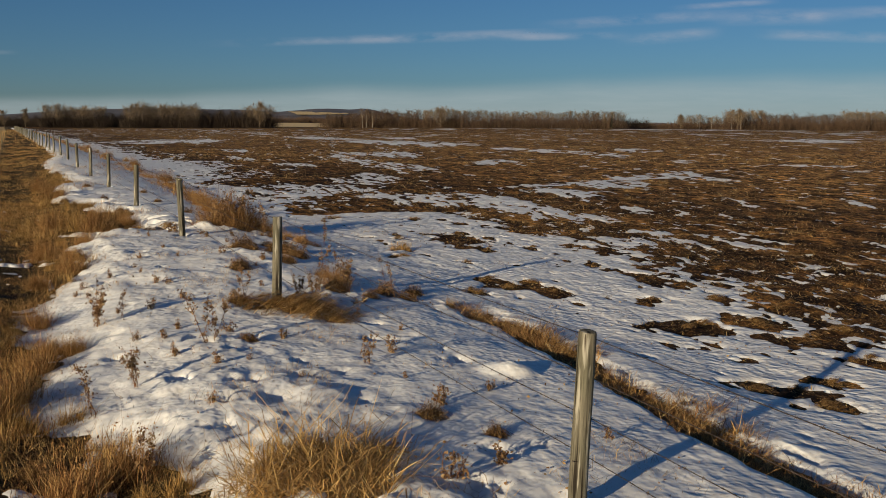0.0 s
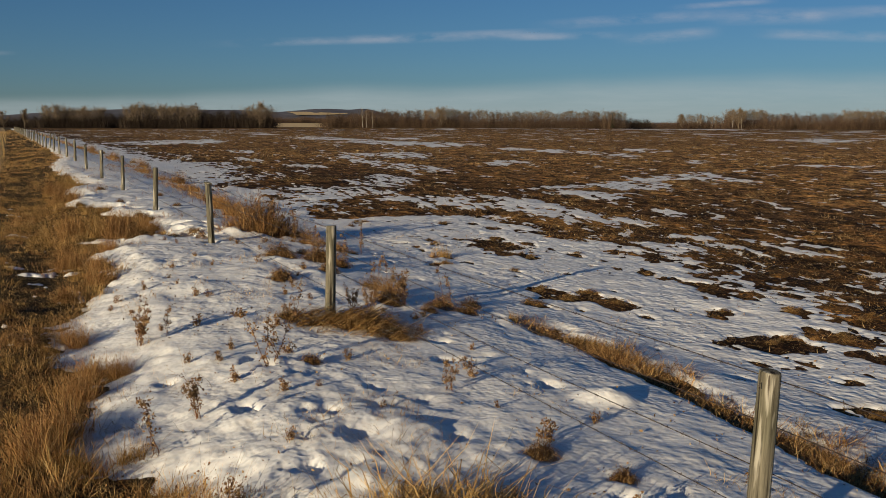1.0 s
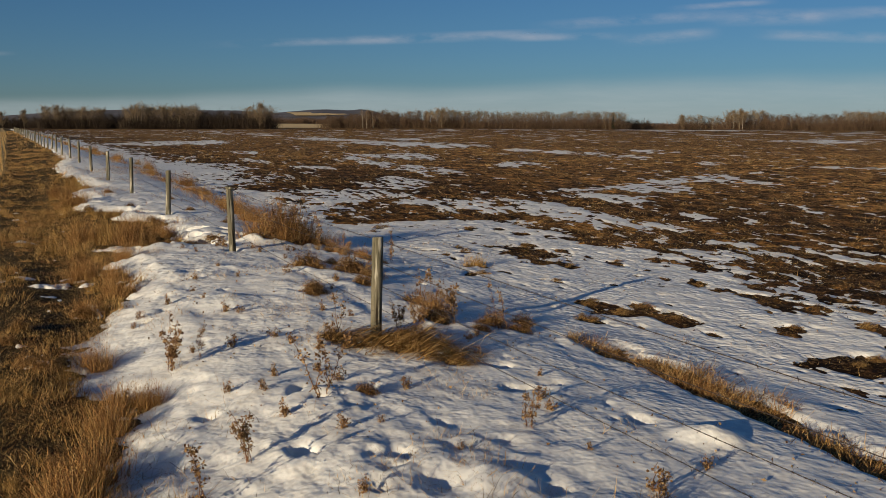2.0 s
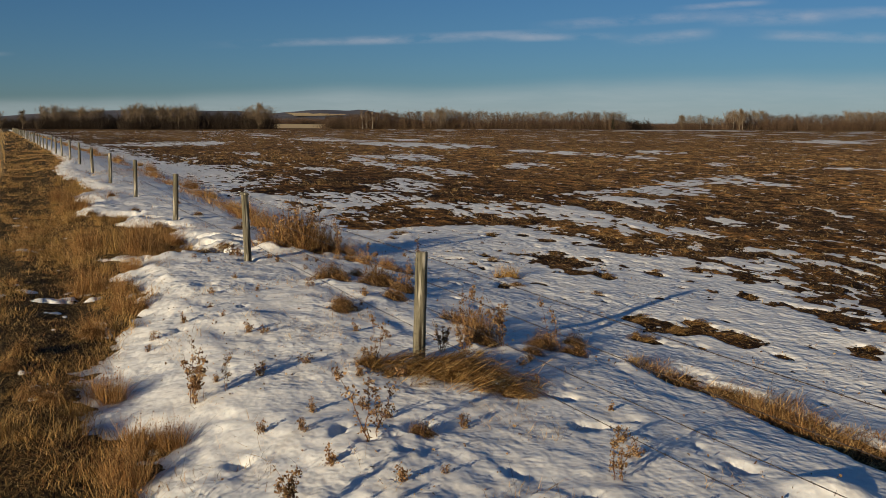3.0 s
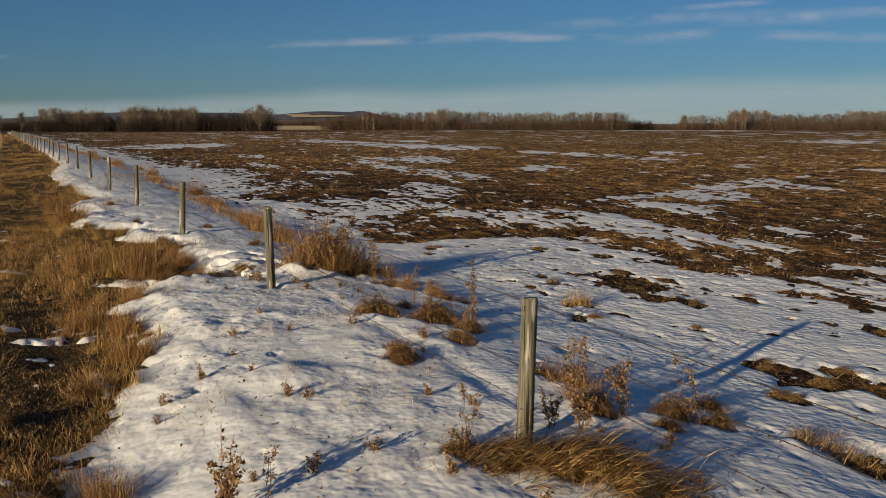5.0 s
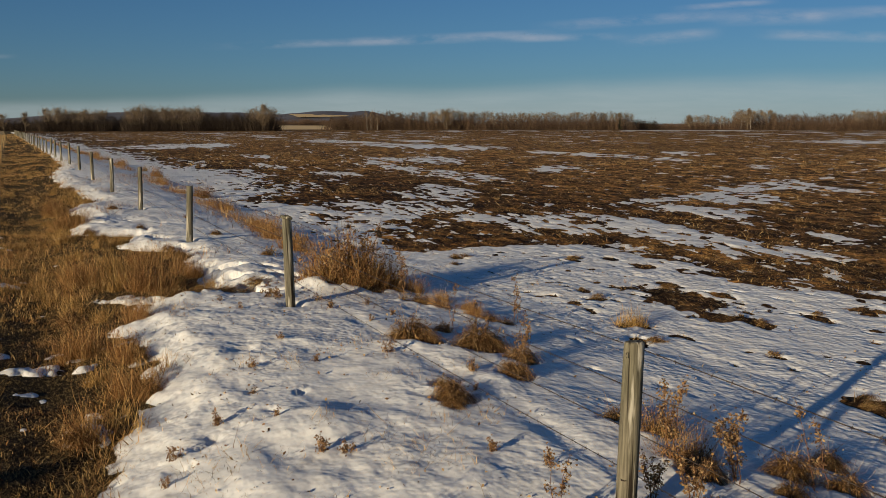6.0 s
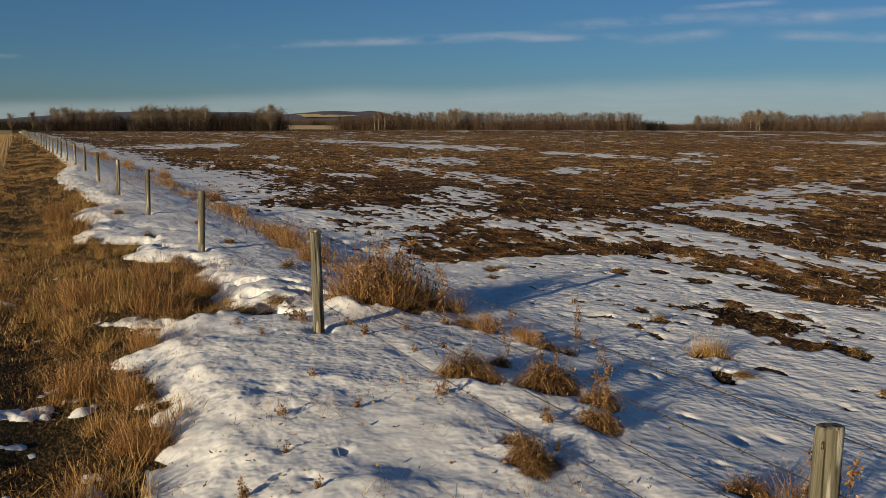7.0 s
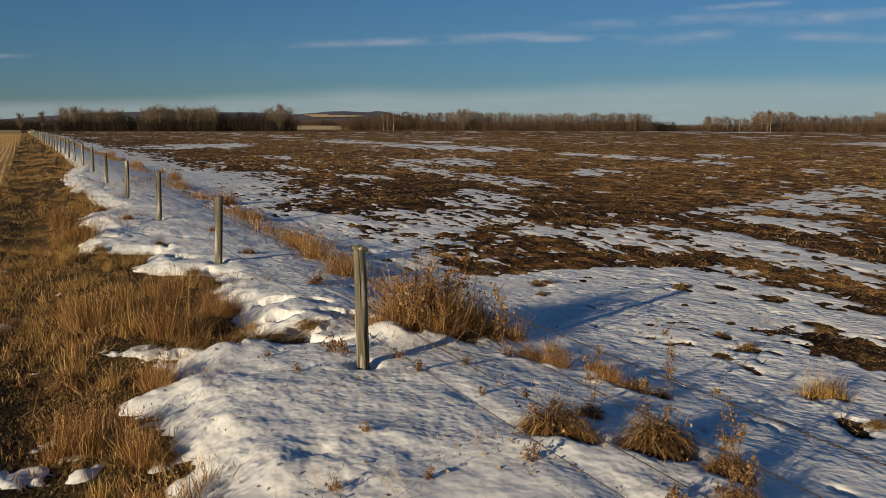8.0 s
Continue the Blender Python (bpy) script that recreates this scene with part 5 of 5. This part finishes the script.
# stands of trees: slope of both ends, distance, tree height, brush height, trees per 10 m, twig tone
STANDS = [(-0.585, -0.43, 470, 7.0, 5.4, 2.0, "dark"), (-0.432, -0.364, 440, 12.2, 6.5, 4.4, "pale"), (-0.366, -0.335, 445, 8.0, 6.2, 3.0, "dark"), (-0.342, -0.262, 420, 12.6, 6.8, 4.8, "pale"), (-0.266, -0.205, 425, 9.0, 7.4, 3.0, "dark"), (-0.212, -0.183, 420, 12.0, 6.6, 3.4, "pale"),
          (-0.125, -0.08, 430, 8.0, 6.0, 4.0, "red"), (-0.083, -0.022, 430, 9.4, 6.4, 4.4, "red"), (-0.02, 0.014, 425, 10.4, 6.0, 5.0, "pale"), (0.012, 0.20, 425, 9.2, 6.0, 4.4, "pale"), (0.17, 0.226, 440, 5.5, 5.0, 1.6, "dark"),
          (0.258, 0.318, 470, 8.4, 4.6, 3.4, "pale"), (0.31, 0.355, 440, 10.8, 6.2, 4.8, "pale"), (0.352, 0.442, 440, 9.0, 6.4, 4.2, "red"), (0.44, 0.62, 430, 10.6, 7.0, 4.8, "pale")]
STAND_LABEL = {"pale": "stand of bare grey-brown aspens with pale trunks", "red": "bare reddish-brown thicket and young trees", "dark": "low dark leafless scrub at the field edge"}


def placed(bits, x, y, z, turn, sx, sz):
    v, q, t = bits
    c, s = math.cos(turn), math.sin(turn)
    return np.stack([sx * (v[:, 0] * c - v[:, 1] * s) + x, sx * (v[:, 0] * s + v[:, 1] * c) + y, sz * v[:, 2] + z], -1), q, t


def build_woods():
    rng = random.Random(21)
    for lo, hi, d, h, low, dense, tone in STANDS:
        trunks, twigs, thicket = [], [], []
        length = (hi - lo) * d
        count = int(length * dense / 5.2) + 1
        for i in range(count):
            slope, far = lo + (hi - lo) * (i + rng.random()) / count, d + rng.uniform(0, 22)
            x, y = out_at(slope, far)
            kind = "aspen" if rng.random() < 0.75 else "spread"
            w, tw = TREE_KIND[kind][rng.randrange(len(TREE_KIND[kind]))]
            s = h * rng.uniform(0.8, 1.03) / 10
            z, turn = float(land(np.array([x]), np.array([y]))[0]) - 0.1, rng.uniform(0, 6.28)
            trunks.append(placed(w, x, y, z, turn, s * rng.uniform(0.85, 1.2), s))
            twigs.append(placed(tw, x, y, z, turn, s * rng.uniform(1.0, 1.5), s))
        count = int(length * (2.6 if lo < -0.13 else 1.8)) + 1
        for i in range(count):
            slope, far = lo + (hi - lo) * (i + rng.random()) / count, d - 3 + rng.uniform(0, 16)
            x, y = out_at(slope, far)
            s = low * rng.uniform(0.55, 1.1) / 4
            thicket.append(placed(BRUSH_KIND[rng.randrange(5)], x, y, float(land(np.array([x]), np.array([y]))[0]), rng.uniform(0, 6.28), rng.uniform(0.8, 1.4), s))
        wood = tagged(new("woodland"), STAND_LABEL[tone], "woods", kind="stuff")
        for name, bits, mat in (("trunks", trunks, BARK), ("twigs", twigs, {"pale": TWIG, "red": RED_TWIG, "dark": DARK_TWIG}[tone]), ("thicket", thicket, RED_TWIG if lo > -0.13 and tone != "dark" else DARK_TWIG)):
            v, q, t = join(bits)
            tagged(part(name, mesh_of(name, v, q, t, mat), wood), kind="stuff")


def build_single_trees():
    """Trees that stand clear of the rest."""
    for i, (slope, d, h) in enumerate(((-0.197, 416, 12.6), (-0.452, 440, 9.6), (-0.475, 446, 8.4), (0.0, 420, 10.2), (0.325, 432, 10.6), (0.262, 440, 7.8))):
        rng = np.random.default_rng(90 + i)
        w, tw = bare_tree(h, rng, 34, 34, 0.36, 0.12)
        x, y = out_at(slope, d)
        tree = tagged(new("bare_tree"), "broad leafless tree above the scrub at the field edge", "tree", "trees at the field edge")
        tree.location = (x, y, float(land(np.array([x]), np.array([y]))[0]) - 0.1)
        part("trunk", mesh_of("trunk", *w, BARK), tree)
        part("crown", mesh_of("crown", *tw, TWIG), tree, "fine bare grey-brown twigs")
    for i, (slope, d, h) in enumerate(((-0.074, 416, 9.0), (-0.081, 414, 9.6), (-0.085, 413, 9.8), (0.318, 432, 8.4), (0.328, 430, 8.8), (0.296, 455, 7.6), (0.283, 458, 7.4))):
        rng = np.random.default_rng(120 + i)
        w, tw = bare_tree(h, rng, 12, 10, 0.2, 0.45)
        x, y = out_at(slope, d)
        tree = tagged(new("birch_tree"), "slender leafless birch with a white trunk", "tree", "birches at the field edge")
        tree.location = (x, y, float(land(np.array([x]), np.array([y]))[0]) - 0.1)
        part("trunk", mesh_of("trunk", w[0] * np.array([0.62, 0.62, 1.0]), w[1], w[2], BIRCH), tree, "white bark trunk")
        part("crown", mesh_of("crown", *tw, TWIG), tree, "sparse bare twigs")


def build_spruce(slope, d, h):
    """A narrow conifer: whorls of drooping boughs round a trunk."""
    rng = np.random.default_rng(140)
    x, y = out_at(slope, d)
    tree = tagged(new("spruce_tree"), "small narrow dark green spruce among bare trees", "tree")
    tree.location = (x, y, float(land(np.array([x]), np.array([y]))[0]) - 0.1)
    k = np.linspace(0, 1, 5)
    part("trunk", mesh_of("trunk", *tube(np.stack([0 * k, 0 * k, h * k], -1), 0.13 * (1.05 - k), 6), BARK), tree)
    n = 900
    f, a = rng.uniform(0.06, 1, n), rng.uniform(0, 2 * np.pi, n)
    run = 0.15 * h * (1.04 - f) * rng.uniform(0.6, 1.1, n)
    base = np.stack([0 * f, 0 * f, h * f], -1)
    heads = np.stack([np.cos(a) * run, np.sin(a) * run, 0.1 * run], -1)
    part("crown", mesh_of("crown", *blades(base, heads, 0.28 * run + 0.08, rng.uniform(0.2, 0.5, n), rng, 3, 0.05), NEEDLE), tree, "drooping dark green boughs")


def build_hills():
    sl = np.linspace(-0.9, 0.95, 260)
    ridge = np.interp(sl, (-0.9, -0.5, -0.42, -0.33, -0.26, -0.21, -0.175, -0.14, -0.08, -0.065, -0.03, -0.012, 0.0, 0.2, 0.24, 0.95), (14, 22, 40, 52, 49, 50, 44, 52, 54, 44, 30, 20, 14, 13, 15, 16))
    ridge = ridge + 1.6 * rough(sl * 60, 0 * sl, 4, 171)
    ds = np.linspace(1500, 3600, 26)
    v = []
    for d in ds:
        k = step(1500, 3000, d) * (1 - 0.15 * step(3000, 3600, d))
        x, y = out_at(sl, d)
        v.append(np.stack([x, y, -1.0 + k * (ridge + 1) + 2.0 * k * rough(sl * 30, 0 * sl + d / 160, 3, 181)], -1))
    n = len(sl)
    i = np.arange(len(ds) - 1)[:, None] * n + np.arange(n - 1)[None]
    q = np.stack([i, i + 1, i + n + 1, i + n], -1).reshape(-1, 4)
    tagged(new("backdrop_hills", mesh_of("backdrop_hills", np.concatenate(v), q, None, HAZED_HILL, True)), "low wooded hills along the horizon", "hill", kind="structure")


def far_field(name, lo, hi, d0, d1, z0, z1, mat, label, taper=0.0):
    """A pale field lying on the far slope."""
    sl, k = np.linspace(lo, hi, 40), np.linspace(0, 1, 8)
    v = []
    for j in k:
        x, y = out_at(lo + (sl - lo) * (1 - taper * (2 * j - 1) ** 2) + 0.5 * taper * (hi - lo) * (1 - j) * 0.4 + 0.002 * np.sin(sl * 300 + 3 * j), d0 + (d1 - d0) * j)
        v.append(np.stack([x, y, z0 + (z1 - z0) * j + 0 * sl], -1))
    n = len(sl)
    i = np.arange(len(k) - 1)[:, None] * n + np.arange(n - 1)[None]
    q = np.stack([i, i + 1, i + n + 1, i + n], -1).reshape(-1, 4)
    tagged(new(name, mesh_of(name, np.concatenate(v), q, None, mat, True)), label, "field", kind="structure")


def build_far_belt():
    """The dark belt of scrub beyond the pale field."""
    rng = random.Random(61)
    bits = []
    for i in range(170):
        slope = rng.choice((rng.uniform(-0.2, -0.10), rng.uniform(0.2, 0.29)))
        d = 840 + rng.uniform(0, 40)
        x, y = out_at(slope, d)
        bits.append(placed(BRUSH_KIND[rng.randrange(5)], x, y, 3.5 if slope < 0 else 0.5, rng.uniform(0, 6.28), 1.8, rng.uniform(1.2, 1.9)))
    v, q, t = join(bits)
    tagged(new("distant_scrub", mesh_of("distant_scrub", v, q, t, RED_TWIG)), "dark belt of distant leafless scrub", "woods", kind="stuff")


def cloud_material(name, stretch, ends, least, colour, most):
    m, t, b = material(name, 1.0)
    n = texture(t, 0.0034, stretch, 6.0, 0.62)
    wide = texture(t, 0.0007, (1, 1, 4.0), 3.0)
    uv = t.nodes.new("ShaderNodeAttribute")
    uv.attribute_name = "fade"
    dens = mix(t, 1.0, ramp(t, mix(t, 0.4, n, wide), [(ends[0], (least,) * 3), (ends[1], (most,) * 3)]), uv.outputs["Color"], "MULTIPLY")
    out = t.nodes["Material Output"]
    clear = t.nodes.new("ShaderNodeBsdfTransparent")
    glow = t.nodes.new("ShaderNodeEmission")
    glow.inputs[0].default_value, glow.inputs[1].default_value = (*colour, 1), 1.0
    sh = t.nodes.new("ShaderNodeMixShader")
    t.links.new(dens, sh.inputs[0])
    t.links.new(clear.outputs[0], sh.inputs[1])
    t.links.new(glow.outputs[0], sh.inputs[2])
    t.links.new(sh.outputs[0], out.inputs[0])
    return m


def build_cloud(lo, hi, z0, z1, thick, d=4300):
    """A long thin streak of high cloud, far out."""
    sl, k = np.linspace(lo, hi, 80), np.linspace(-1, 1, 9)
    v, fade = [], []
    for j in k:
        x, y = out_at(sl, d)
        mid = z0 + (z1 - z0) * (sl - lo) / (hi - lo)
        v.append(np.stack([x, y, mid + j * thick], -1))
        f = (1 - j * j) ** 1.5 * step(lo, lo + 0.35 * (hi - lo), sl) * (1 - step(hi - 0.35 * (hi - lo), hi, sl))
        fade.append(f)
    n = len(sl)
    i = np.arange(len(k) - 1)[:, None] * n + np.arange(n - 1)[None]
    q = np.stack([i, i + 1, i + n + 1, i + n], -1).reshape(-1, 4)
    me = mesh_of("cloud", np.concatenate(v), q, None, CLOUD, True)
    at = me.attributes.new("fade", "FLOAT_COLOR", "POINT")
    f = np.concatenate(fade)
    at.data.foreach_set("color", np.stack([f, f, f, np.ones_like(f)], -1).astype(np.float32).ravel())
    ob = tagged(new("backdrop_cloud", me), "thin white streak of high cloud", "cloud", kind="structure")
    ob.visible_shadow = False


def build_cloud_bank(d=4600):
    """A pale bank of stratus low over the horizon, its top climbing to one side."""
    sl, k = np.linspace(-2.2, 2.2, 160), np.linspace(0, 1, 14)
    top = np.interp(sl, (-2.2, -0.5, 0.45, 2.2), (120, 140, 320, 350)) + 12 * rough(sl * 9, 0 * sl, 3, 191)
    v, fade = [], []
    for j in k:
        x, y = out_at(sl, d)
        v.append(np.stack([x, y, -20 + (top + 20) * j], -1))
        fade.append((1 - step(0.6, 1.0, j)) + 0 * sl)
    n = len(sl)
    i = np.arange(len(k) - 1)[:, None] * n + np.arange(n - 1)[None]
    q = np.stack([i, i + 1, i + n + 1, i + n], -1).reshape(-1, 4)
    me = mesh_of("cloud_bank", np.concatenate(v), q, None, BANK, True)
    f = np.concatenate(fade)
    at = me.attributes.new("fade", "FLOAT_COLOR", "POINT")
    at.data.foreach_set("color", np.stack([f, f, f, np.ones_like(f)], -1).astype(np.float32).ravel())
    ob = tagged(new("backdrop_cloud_bank", me), "pale grey-blue bank of low stratus cloud", "cloud", kind="structure")
    ob.visible_shadow = False


CLOUD = cloud_material("thin_cloud", (1, 1, 3.2), (0.40, 0.68), 0.0, (0.44, 0.455, 0.53), 0.56)
BANK = cloud_material("cloud_bank", (1, 1, 9.0), (0.3, 0.75), 0.40, (0.35, 0.43, 0.48), 0.66)

build_woods()
build_single_trees()
build_spruce(0.187, 421, 8.2)
build_hills()
far_field("far_field", -0.19, -0.118, 520, 800, 0.9, 4.1, FAR_STUBBLE, "pale gold stubble field beyond the trees")
far_field("far_field", -0.165, -0.105, 2250, 2500, 28.0, 39.0, FAR_STUBBLE, "pale gold field on the far hillside", 0.6)
build_far_belt()
for i, streak in enumerate(((-0.27, 0.04, 362, 406, 22), (-0.13, 0.16, 384, 430, 28), (0.09, 0.34, 454, 526, 30), (0.18, 0.31, 392, 440, 34), (0.05, 0.21, 408, 424, 22), (0.28, 0.45, 508, 520, 44), (0.24, 0.37, 548, 590, 18), (0.33, 0.52, 440, 424, 30), (0.40, 0.64, 536, 572, 34), (-0.60, -0.45, 330, 334, 14))):
    build_cloud(*streak, 4200 + 20 * i)
build_cloud_bank()

build_margin_grass()
build_strip_grass()
build_snow_stems()
build_snow_litter()
build_field_stems()
build_fence_line_grass()
build_stubble()
build_straw()
build_field_trash()
build_standing_straw()
build_clods()
build_fence()
build_weeds()
build_tufts()
